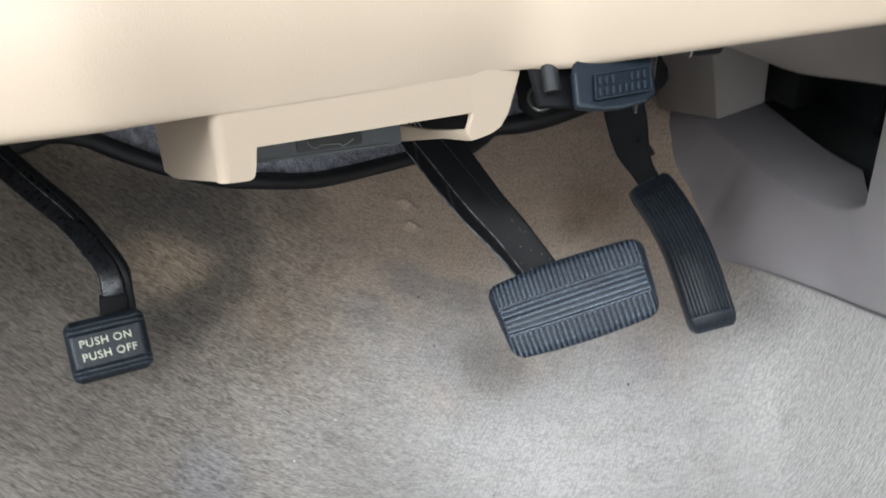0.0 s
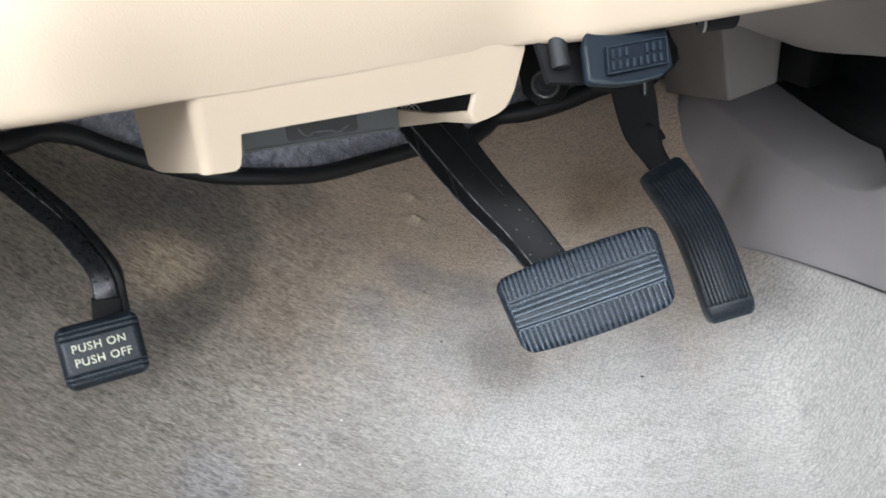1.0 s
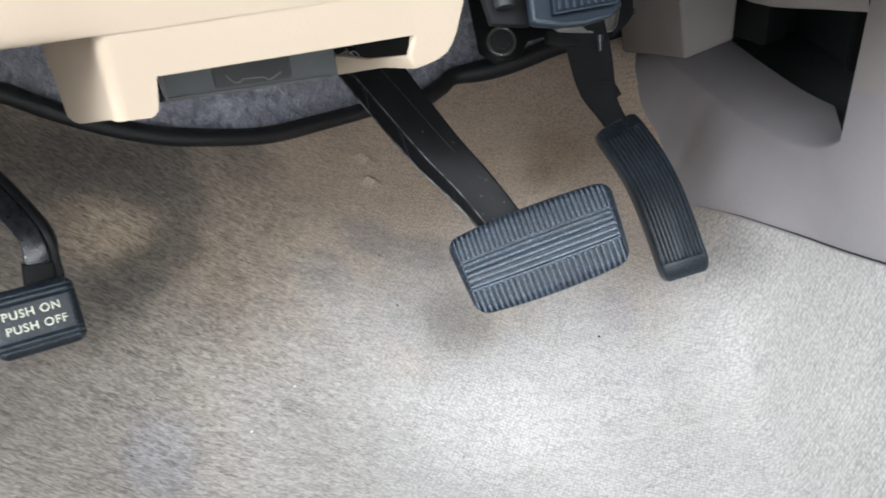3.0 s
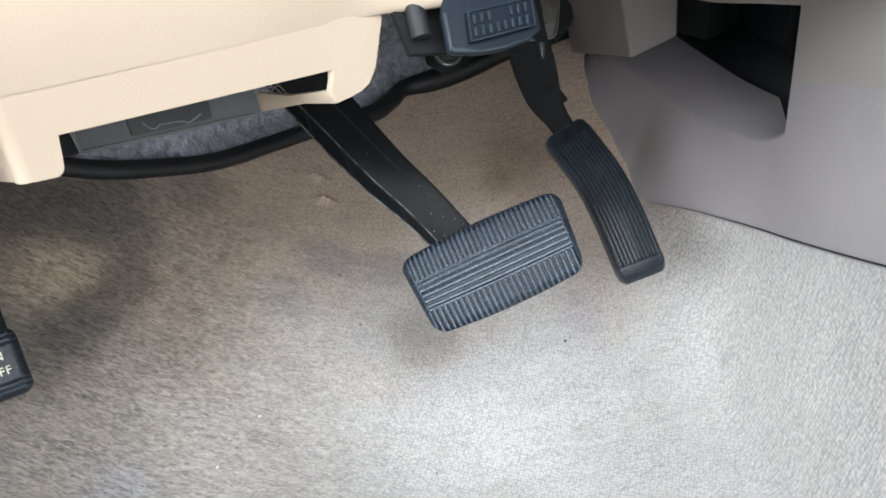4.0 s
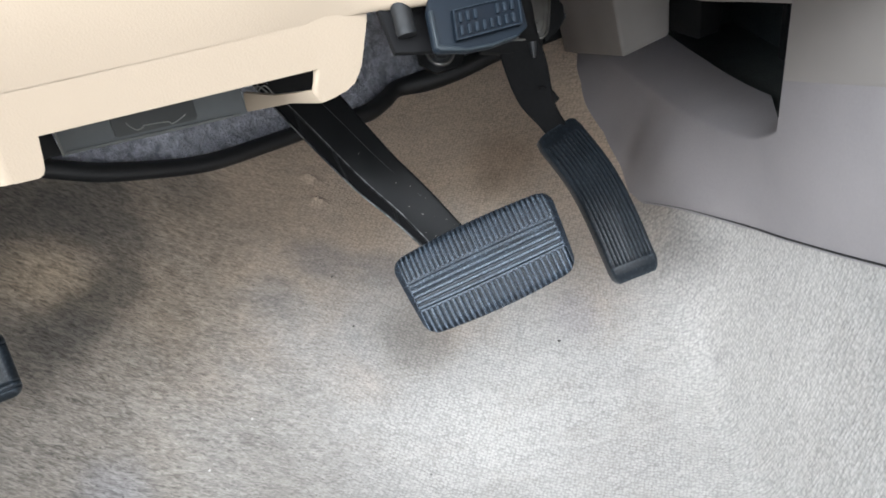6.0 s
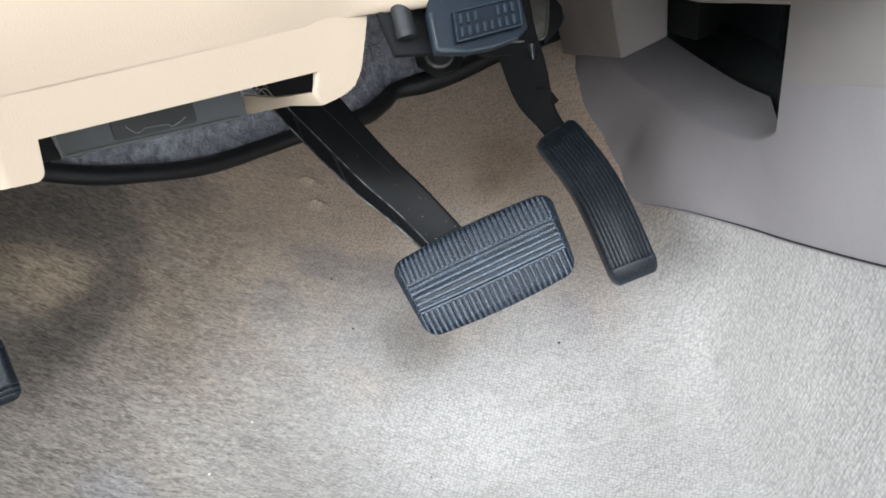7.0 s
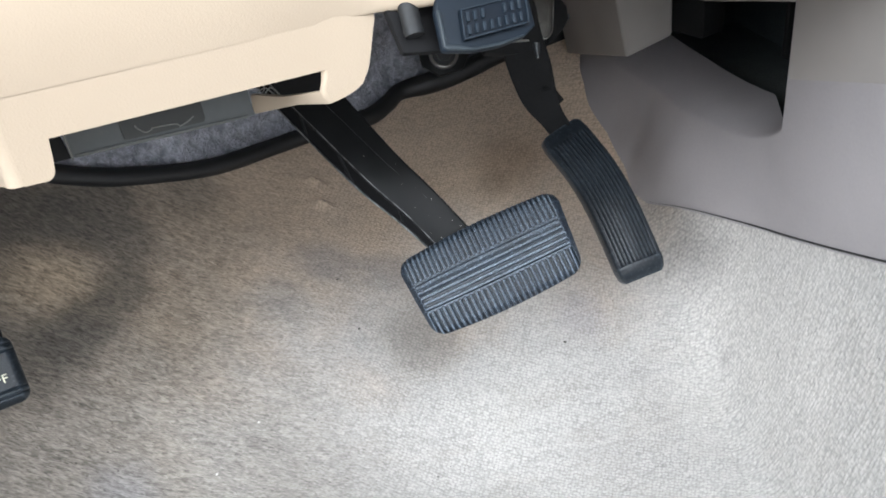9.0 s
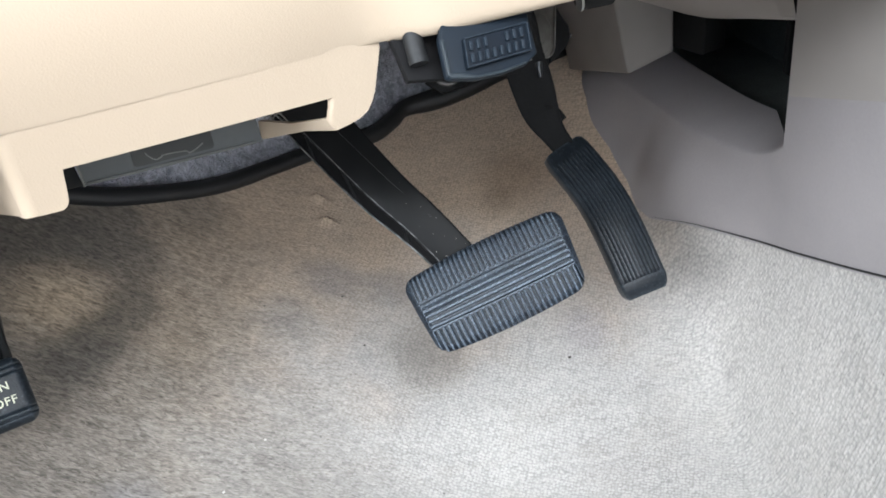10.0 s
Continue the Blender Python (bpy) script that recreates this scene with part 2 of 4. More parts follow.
def felt_material():
    """Matted blue-grey fibre with pale curled threads and dark hollows."""
    m = bpy.data.materials.new("blue-grey fibre felt")
    m.use_nodes = True
    n, l = m.node_tree.nodes, m.node_tree.links
    bsdf = n["Principled BSDF"]
    bsdf.inputs["Roughness"].default_value = 0.95
    bsdf.inputs["Specular IOR Level"].default_value = 0.1
    geo = n.new("ShaderNodeNewGeometry")

    def tex(scale, detail, distort):
        t = n.new("ShaderNodeTexNoise")
        for key, v in (("Scale", scale), ("Detail", detail), ("Distortion", distort)):
            t.inputs[key].default_value = v
        l.new(geo.outputs["Position"], t.inputs["Vector"])
        return t.outputs["Fac"]

    def step(src, a, b, lo, hi):
        r = n.new("ShaderNodeMapRange")
        for key, v in (("From Min", a), ("From Max", b), ("To Min", lo), ("To Max", hi)):
            r.inputs[key].default_value = v
        l.new(src, r.inputs["Value"])
        return r.outputs["Result"]

    def op(kind, a, b):
        k = n.new("ShaderNodeMath")
        k.operation = kind
        for i, v in enumerate((a, b)):
            if isinstance(v, float):
                k.inputs[i].default_value = v
            else:
                l.new(v, k.inputs[i])
        return k.outputs[0]

    curl = op("ABSOLUTE", op("SUBTRACT", tex(130.0, 2.0, 1.8), 0.5), 0.0)
    thread = op("MULTIPLY", step(curl, 0.0, 0.030, 1.0, 0.0), step(tex(60.0, 2.0, 0.4), 0.42, 0.58, 0.0, 1.0))
    body = op("ADD", step(tex(85.0, 5.0, 0.5), 0.34, 0.68, 0.08, 0.80), op("MULTIPLY", thread, 1.5))
    body = op("MULTIPLY", body, step(tex(320.0, 2.0, 0.0), 0.3, 0.7, 0.65, 1.25))
    mix = n.new("ShaderNodeMix")
    mix.data_type = "RGBA"
    mix.inputs["A"].default_value = (0.23, 0.25, 0.295, 1)
    mix.inputs["B"].default_value = (0.78, 0.80, 0.88, 1)
    l.new(body, mix.inputs["Factor"])
    l.new(mix.outputs["Result"], bsdf.inputs["Base Color"])
    b = n.new("ShaderNodeBump")
    b.inputs["Strength"].default_value = 1.0
    b.inputs["Distance"].default_value = 0.003
    l.new(body, b.inputs["Height"])
    l.new(b.outputs["Normal"], bsdf.inputs["Normal"])
    return m


PILE_PALE, PILE_GREY, PILE_BROWN = (0.480, 0.465, 0.442), (0.452, 0.437, 0.417), (0.64, 0.482, 0.342)
SPOTS = [
    # darker at the left side and beyond the parking brake arm
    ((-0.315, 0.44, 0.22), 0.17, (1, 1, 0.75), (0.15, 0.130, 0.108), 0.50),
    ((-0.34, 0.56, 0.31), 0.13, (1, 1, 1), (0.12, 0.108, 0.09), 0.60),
    # dark band under the rubber edging: dirt with shade painted in
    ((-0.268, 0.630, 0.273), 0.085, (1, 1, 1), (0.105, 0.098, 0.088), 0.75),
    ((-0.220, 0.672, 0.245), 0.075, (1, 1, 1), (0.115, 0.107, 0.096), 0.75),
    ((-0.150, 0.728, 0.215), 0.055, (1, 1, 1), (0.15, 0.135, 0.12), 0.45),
    # tan patch
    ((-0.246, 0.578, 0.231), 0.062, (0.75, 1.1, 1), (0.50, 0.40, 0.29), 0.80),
    # dark smears beside the parking pedal: stain and shade painted together
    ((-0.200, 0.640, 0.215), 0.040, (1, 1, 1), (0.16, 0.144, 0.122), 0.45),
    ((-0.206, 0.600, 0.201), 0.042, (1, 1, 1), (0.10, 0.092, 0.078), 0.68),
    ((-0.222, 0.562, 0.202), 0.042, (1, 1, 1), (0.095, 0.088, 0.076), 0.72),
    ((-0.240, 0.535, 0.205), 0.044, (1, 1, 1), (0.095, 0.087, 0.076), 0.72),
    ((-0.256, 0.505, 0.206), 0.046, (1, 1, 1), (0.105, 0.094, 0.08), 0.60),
    # paler along the console, then grey patches
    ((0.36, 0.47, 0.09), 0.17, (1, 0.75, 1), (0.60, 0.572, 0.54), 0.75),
    ((-0.208, 0.405, 0.13), 0.05, (1.2, 0.8, 1), (0.27, 0.27, 0.29), 0.5),
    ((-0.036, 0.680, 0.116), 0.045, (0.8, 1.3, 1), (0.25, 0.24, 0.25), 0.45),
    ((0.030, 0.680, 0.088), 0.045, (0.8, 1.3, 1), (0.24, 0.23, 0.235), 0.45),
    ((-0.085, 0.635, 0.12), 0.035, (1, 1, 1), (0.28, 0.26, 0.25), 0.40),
    # the brake pad's cast shadow, painted in brown
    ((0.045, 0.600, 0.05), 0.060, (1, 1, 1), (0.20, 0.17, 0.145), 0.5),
    # small grey and brown marks
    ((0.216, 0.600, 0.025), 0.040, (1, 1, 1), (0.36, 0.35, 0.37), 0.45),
    ((0.328, 0.506, 0.01), 0.010, (1, 1, 0.4), (0.25, 0.23, 0.225), 0.5),
    ((0.345, 0.488, 0.01), 0.009, (1.4, 0.8, 0.4), (0.28, 0.26, 0.25), 0.4),
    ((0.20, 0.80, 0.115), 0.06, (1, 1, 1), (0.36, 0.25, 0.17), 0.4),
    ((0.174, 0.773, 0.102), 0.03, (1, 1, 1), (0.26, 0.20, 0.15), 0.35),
]
CREAM = material("cream moulded plastic", (0.435, 0.355, 0.270), 0.42, second=(0.421, 0.342, 0.258), scale=9, bump=0.18, bump_scale=1300, spec=0.4)
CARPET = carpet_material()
GREY = material("grey moulded plastic", (0.385, 0.36, 0.365), 0.55, second=(0.355, 0.333, 0.338), scale=12, bump=0.2, bump_scale=1500, grain=0.03, spec=0.35)
GREY_TOP = material("warm grey moulded plastic", (0.385, 0.357, 0.335), 0.55, second=(0.355, 0.33, 0.31), scale=12, bump=0.2, bump_scale=1500, spec=0.35)
# the console's warm grey, darkened for the shade under the dashboard
STAY_SHADED = material("warm grey plastic darkened for shade", (0.262, 0.242, 0.231), 0.55, second=(0.235, 0.219, 0.210), scale=12, bump=0.2, bump_scale=1500, spec=0.35)
BLACK = material("black plastic", (0.0195, 0.0200, 0.0206), 0.75, scale=40, grain=0.1, spec=0.12)
CAVITY = material("black felt lining", (0.115, 0.128, 0.128), 0.95, scale=40, grain=0.2, spec=0.1)
PAINT = material("black painted steel", (0.0100, 0.0107, 0.0110), 0.38, second=(0.0125, 0.0132, 0.0136), scale=60, rough_var=0.1, bump=0.1, bump_scale=500, spec=0.12)
WORN = material("worn black paint", (0.011, 0.012, 0.014), 0.30, second=(0.040, 0.043, 0.050), scale=260, mix=(0.56, 0.80), rough_var=0.14, bump=0.35, bump_scale=160, spec=0.5)
RUBBER = material("dusty black rubber", (0.0095, 0.0140, 0.0205), 0.42, second=(0.019, 0.028, 0.040), scale=60, grain=0.55, grain_scale=800, bump=0.6, bump_scale=700, wear_shade=(0.33, 0.41, 0.51), spec=0.34)
RUBBER_DARK = material("black rubber", (0.0075, 0.0108, 0.0142), 0.36, second=(0.0135, 0.0185, 0.024), scale=70, grain=0.2, bump=0.3, wear_shade=(0.075, 0.092, 0.11), spec=0.28)
# pale colour for highlights drawn in along steel edges
EDGE_GLINT = material("pale steel for edge highlights", (0.33, 0.335, 0.34), 0.38, 0.4, second=(0.045, 0.046, 0.048), scale=140, spec=0.5)
CAVITY_PAINT = material("dull black steel", (0.013, 0.013, 0.0137), 0.7, scale=60, spec=0.04)
SEAL = material("black rubber edging", (0.0175, 0.0185, 0.020), 0.45, scale=30, grain=0.1)
FELT = felt_material()
PLATE = material("dark grey plastic plate", (0.082, 0.090, 0.092), 0.5, scale=20, grain=0.05)
PLATE_EDGE = material("pale worn plastic", (0.19, 0.195, 0.185), 0.45, scale=60)
PLATE_LIP = material("mid grey plastic lip", (0.098, 0.104, 0.10), 0.45, scale=40, grain=0.05)
PLATE_DARK = material("near-black plastic recess", (0.035, 0.038, 0.037), 0.5, scale=20)
STEEL = material("zinc-plated steel", (0.36, 0.36, 0.345), 0.36, 0.9, second=(0.26, 0.26, 0.25), scale=60, rough_var=0.12)
GUN = material("dull grey steel", (0.10, 0.105, 0.11), 0.4, 0.6, scale=60)
SPIGOT = material("scuffed dark grey plastic", (0.016, 0.0175, 0.019), 0.55, second=(0.010, 0.011, 0.012), scale=200, spec=0.3)
SLATE = material("slate blue plastic", (0.0085, 0.0142, 0.0215), 0.5, second=(0.006, 0.0105, 0.0165), scale=50, grain=0.05, spec=0.18)
SLATE_PIN = material("worn slate plastic", (0.015, 0.024, 0.035), 0.5, second=(0.009, 0.016, 0.024), scale=400, spec=0.25)
SLATE_RIM = material("pale slate plastic rim", (0.021, 0.030, 0.037), 0.4, second=(0.013, 0.020, 0.026), scale=120, spec=0.35)
SLATE_DARK = material("dark slate plastic", (0.006, 0.010, 0.016), 0.6, scale=50, spec=0.15)
LETTER = material("pale yellow print", (0.62, 0.63, 0.48), 0.6, second=(0.42, 0.43, 0.33), scale=220, grain=0.1)
SPECK = material("dark grit", (0.04, 0.035, 0.03), 0.9)
PALE_SPECK = material("pale lint", (0.7, 0.68, 0.64), 0.9)


# ---- building helpers ----
def thing(name, base, label, category, group="", kind=""):
    ob = new(name)
    ob.empty_display_size = 0.02
    ob.matrix_basis = Matrix.Translation(base)
    ob["base"] = tuple(base)
    return tagged(ob, label, category, group, kind)


def whole(ob):
    spot = Vector((0, 0, 0))
    while ob:
        spot += ob.matrix_basis.translation
        ob = ob.parent
    return spot


def mesh_object(name, verts, faces, mat, parent=None, label="", smooth=True):
    """One mesh object from places in the world, as a thing of its own or as a part."""
    me = bpy.data.meshes.new(name)
    shift = whole(parent) if parent else Vector((0, 0, 0))
    vs = np.asarray(verts, float) - np.array(shift)
    me.from_pydata(vs.tolist(), [], [list(map(int, f)) for f in faces])
    bm = bmesh.new()
    bm.from_mesh(me)
    bmesh.ops.recalc_face_normals(bm, faces=bm.faces)
    bm.to_mesh(me)
    bm.free()
    me.materials.append(mat)
    if smooth:
        me.shade_smooth()
        me.set_sharp_from_angle(angle=radians(38))
    ob = new(name, me)
    if parent:
        ob.parent = parent
    return tagged(ob, label)


def part(name, bm, mat, parent, label="", smooth=True):
    verts = [v.co.copy() for v in bm.verts]
    bm.verts.index_update()
    faces = [[v.index for v in f.verts] for f in bm.faces]
    bm.free()
    return mesh_object(name, verts, faces, mat, parent, label, smooth)


def curve_points(ctrl, count):
    """A smooth line through a few places, with any values that go along."""
    c = np.asarray(ctrl, float)
    p = np.vstack([2 * c[0] - c[1], c, 2 * c[-1] - c[-2]])
    out = []
    for u in np.linspace(0, len(c) - 1, count):
        i = min(int(u), len(c) - 2)
        t = u - i
        a, b, d, e = p[i:i + 4]
        out.append(0.5 * (2 * b + (d - a) * t + (2 * a - 5 * b + 4 * d - e) * t * t + (3 * b - a - 3 * d + e) * t ** 3))
    return np.array(out)


def unit(v):
    v = np.asarray(v, float)
    return v / np.linalg.norm(v)


def sweep(ctrl, side, count=40, corner=0.3, ring=3):
    """A rounded bar along a line; ctrl rows: x, y, z, width along side, thickness."""
    pts = curve_points(ctrl, count)
    verts, faces, k = [], [], 4 * (ring + 1)
    for i, row in enumerate(pts):
        ahead = unit(pts[min(i + 1, count - 1)][:3] - pts[max(i - 1, 0)][:3])
        s = unit(np.asarray(side) - np.dot(side, ahead) * ahead)
        nrm = np.cross(s, ahead)
        w, h = row[3] / 2, row[4] / 2
        r = min(w, h) * 2 * corner
        for q in range(4):
            cx, cy = (w - r) * (1, -1, -1, 1)[q], (h - r) * (1, 1, -1, -1)[q]
            for j in range(ring + 1):
                a = math.pi / 2 * (q + j / ring)
                verts.append(row[:3] + s * (cx + r * math.cos(a)) + nrm * (cy + r * math.sin(a)))
        if i:
            for j in range(k):
                a, b = (i - 1) * k, i * k
                faces.append((a + j, a + (j + 1) % k, b + (j + 1) % k, b + j))
    faces.append(tuple(range(k))[::-1])
    faces.append(tuple((count - 1) * k + j for j in range(k)))
    return verts, faces


def tube(ctrl, count=60, ring=10):
    """A round tube along a line; ctrl rows: x, y, z, radius."""
    pts = curve_points(ctrl, count)
    verts, faces = [], []
    for i, row in enumerate(pts):
        ahead = unit(pts[min(i + 1, count - 1)][:3] - pts[max(i - 1, 0)][:3])
        s = unit(np.cross(ahead, (0, 0, 1)))
        u = np.cross(s, ahead)
        for j in range(ring):
            a = 2 * math.pi * j / ring
            verts.append(row[:3] + row[3] * (s * math.cos(a) + u * math.sin(a)))
        if i:
            for j in range(ring):
                a, b = (i - 1) * ring, i * ring
                faces.append((a + j, a + (j + 1) % ring, b + (j + 1) % ring, b + j))
    faces.append(tuple(range(ring))[::-1])
    faces.append(tuple((count - 1) * ring + j for j in range(ring)))
    return verts, faces


def prism(outline, origin, xa, ya, depth, bevel=0.0, segments=2, bottom=None, back_drop=0.0):
    """A flat outline (in the axes xa, ya at origin) made solid by depth along xa x ya, with rounded edges."""
    xa, ya = unit(xa), unit(ya)
    na = np.cross(xa, ya)
    bm = bmesh.new()
    o = np.asarray(origin, float)
    lo = [bm.verts.new(o + xa * x + ya * y) for x, y in outline]
    low = max(y for _, y in (bottom or outline))
    hi = [bm.verts.new(o + xa * x + ya * y + na * (depth + (back_drop if y == low else 0.0))) for x, y in (bottom or outline)]
    bm.faces.new(lo[::-1])
    bm.faces.new(hi)
    for i in range(len(lo)):
        j = (i + 1) % len(lo)
        bm.faces.new((lo[i], lo[j], hi[j], hi[i]))
    bmesh.ops.recalc_face_normals(bm, faces=bm.faces)
    if bevel:
        bmesh.ops.bevel(bm, geom=list(bm.edges), offset=bevel, segments=segments, affect="EDGES", profile=0.6, clamp_overlap=True)
    return bm


def join(*bms):
    out = bms[0]
    for b in bms[1:]:
        me = bpy.data.meshes.new("join")
        b.to_mesh(me)
        out.from_mesh(me)
        b.free()
        bpy.data.meshes.remove(me)
    return out


def rod(a, b, radius, ring=16, top=None):
    a, b = np.asarray(a, float), np.asarray(b, float)
    ahead = unit(b - a)
    s = unit(np.cross(ahead, (0.3, 0.5, 0.81)))
    u = np.cross(s, ahead)
    bm = bmesh.new()
    rings = []
    for p, r in ((a, radius), (b, radius if top is None else top)):
        rings.append([bm.verts.new(p + r * (s * math.cos(2 * math.pi * j / ring) + u * math.sin(2 * math.pi * j / ring))) for j in range(ring)])
    for j in range(ring):
        bm.faces.new((rings[0][j], rings[0][(j + 1) % ring], rings[1][(j + 1) % ring], rings[1][j]))
    bm.faces.new(rings[0][::-1])
    bm.faces.new(rings[1])
    return bm


def rounded_rect(w, h, r, seg=5):
    out = []
    for q, (sx, sy) in enumerate(((1, 1), (-1, 1), (-1, -1), (1, -1))):
        for j in range(seg + 1):
            a = math.pi / 2 * (q + j / seg)
            out.append((sx * (w / 2 - r) + r * math.cos(a), sy * (h / 2 - r) + r * math.sin(a)))
    return out


def wall_box(name, lo, hi, mat, label, category):
    bm = bmesh.new()
    bmesh.ops.create_cube(bm, size=1)
    for v in bm.verts:
        v.co = Vector([lo[i] + (v.co[i] + 0.5) * (hi[i] - lo[i]) for i in range(3)])
    ob = part(name, bm, mat, None, "", False)
    return tagged(ob, label, category, "", "structure")


# ---- footwell carpet ----
def console_base(y):
    """Where the carpet meets the console: x and z at y."""
    z = float(np.interp(y, (0.05, 0.357, 0.399, 0.478, 0.556, 0.616, 0.651, 0.687, 0.712, 0.744, 0.797, 0.88, 1.0),
                        (0.38, 0.217, 0.195, 0.155, 0.120, 0.102, 0.094, 0.082, 0.080, 0.091, 0.115, 0.150, 0.19)))
    return console_x(y, z), z


def pocket_slope(y):
    """Height at which the panel begins to draw in under the pocket."""
    return 0.186 + 0.056 * math.exp(-max(0.0, y - 0.512) / 0.062)


def console_x(y, z):
    """The side of the console: flared towards the toe board, drawn in under its pocket."""
    f = min(1.0, max(0.0, (y - 0.5) / 0.42))
    flare = 0.14 * f * f * (3 - 2 * f) * (1 - 0.13 * min(1.0, max(0.0, (y - 0.66) / 0.08)))
    x = 0.371 + 0.12 * (y - 0.52) - flare * max(0.0, 0.25 - z) / 0.15
    s = min(1, max(0, (z - pocket_slope(y)) / 0.022)) ** 1.8
    w = min(1, max(0, (y - 0.512) / 0.004)) * min(1, max(0, (0.95 - y) / 0.05))
    foot = float(np.interp(y, (0.68, 0.72, 0.75, 0.80, 0.85, 0.90, 0.95), (0.0, 0.006, 0.013, 0.011, -0.003, -0.020, -0.022)))
    return x + 0.055 * s * w + foot * min(1.0, max(0.0, (0.20 - z) / 0.07))


def floor_height(x, y):
    rise = 0.457 * (0.02 * np.logaddexp(0, (y - 0.46) / 0.02)) - 0.041
    left = np.minimum(0, x - 0.18)
    lump = 0.004 * math.sin(23 * x + 9 * y) * math.sin(17 * y - 6 * x) + 0.003 * noise.noise((x * 14, y * 14, 0.3))
    for cx, cy in ((-0.029, 0.783), (-0.025, 0.754)):
        lump += 0.008 * math.exp(-((x - cx) / 0.008) ** 2 - ((y - cy + 0.25 * (x - cx)) / 0.0035) ** 2)
    return rise + 1.2 * left ** 2 + lump


def toe_edge(x):
    return float(np.interp(x, (-0.45, -0.36, -0.349, -0.335, -0.316, -0.295, -0.265, -0.211, -0.135, -0.04, 0.06, 0.075, 0.09, 0.10, 0.14, 0.19, 0.253, 0.34),
                           (0.55, 0.585, 0.602, 0.632, 0.652, 0.661, 0.674, 0.703, 0.765, 0.841, 0.886, 0.901, 0.918, 0.924, 0.931, 0.935, 0.947, 0.962)))


def build_carpet():
    verts, faces, nx, nv = [], [], 250, 300
    for j in range(nv + 1):
        v = j / nv
        for i in range(nx + 1):
            u = i / nx
            x = -0.43 + 0.80 * u
            y = 0.02 + v * (toe_edge(min(x, 0.33)) + 0.004 - 0.02)
            bx, bz = console_base(y)
            x0 = bx - 0.065
            if u > 0.8:
                s = (u - 0.8) / 0.2
                zf = floor_height(x0, y)
                ctl = (x0 + 0.030, zf + 0.003)
                end = (bx + 0.007, max(bz, zf) + 0.004)
                x = (1 - s) ** 2 * x0 + 2 * s * (1 - s) * ctl[0] + s * s * end[0]
                z = (1 - s) ** 2 * zf + 2 * s * (1 - s) * ctl[1] + s * s * end[1]
                z -= 0.0075 * math.exp(-((x - x0 - 0.026) / 0.0135) ** 2) * min(1.0, max(0.0, (0.73 - y) / 0.1))
            else:
                x = -0.43 + (x0 + 0.43) * u / 0.8
                y = 0.02 + v * (toe_edge(x) + 0.004 - 0.02)
                z = floor_height(x, y)
            verts.append((x, y, z))
    w = nx + 1
    for j in range(nv):
        for i in range(nx):
            a = j * w + i
            faces.append((a, a + 1, a + w + 1, a + w))
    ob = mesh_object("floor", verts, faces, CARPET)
    return tagged(ob, "soiled grey-beige cut-pile carpet with painted shade over floor and toe board", "carpet", "", "structure")


build_carpet()


def build_seal():
    """One rubber edging along the whole carpet rim, lumpier where it passes behind the pedals."""
    xs = np.array((-0.425, -0.39, -0.365, -0.349, -0.335, -0.316, -0.295, -0.265, -0.235, -0.20, -0.135, -0.07, 0.0, 0.05, 0.08, 0.10, 0.14, 0.19, 0.25, 0.34))
    ctrl = []
    for x in xs:
        far = min(1.0, max(0.0, (x - 0.02) / 0.10))
        ctrl.append((x, toe_edge(x) + 0.004 * far, floor_height(x, toe_edge(x)) + 0.004 + 0.005 * far, 0.010 + far * (0.0034 + 0.0018 * math.sin(50 * x))))
    v, f = tube(ctrl, 160, 12)
    ob = mesh_object("rubber_edging", v, f, SEAL)
    tagged(ob, "black rubber edging along the upper carpet rim", "edging", "", "structure")


build_seal()


def build_felt():
    verts, faces, nx, nv = [], [], 120, 50
    for j in range(nv + 1):
        v = j / nv
        for i in range(nx + 1):
            x = -0.43 + 0.85 * i / nx
            y0 = toe_edge(x)
            z0 = floor_height(x, y0) - 0.01
            n1 = noise.noise((x * 30, v * 12, 4.0)) * 0.008 + noise.noise((x * 90, v * 40, 7.0)) * 0.003
            verts.append((x, y0 + 0.02 + 0.12 * v + n1, z0 + 0.42 * v + n1 * 0.5))
    w = nx + 1
    for j in range(nv):
        for i in range(nx):
            a = j * w + i
            faces.append((a, a + 1, a + w + 1, a + w))
    ob = mesh_object("firewall", verts, faces, FELT)
    tagged(ob, "lumpy blue-grey felt insulation on the firewall", "insulation", "", "structure")


build_felt()


# ---- centre console ----
def hole_floor(y):
    deep = min(0.999, 0.03 + 0.97 * max(0.0, (y - 0.512) / 0.105) ** 0.9)
    return pocket_slope(y) + 0.022 * deep ** (1 / 1.8)


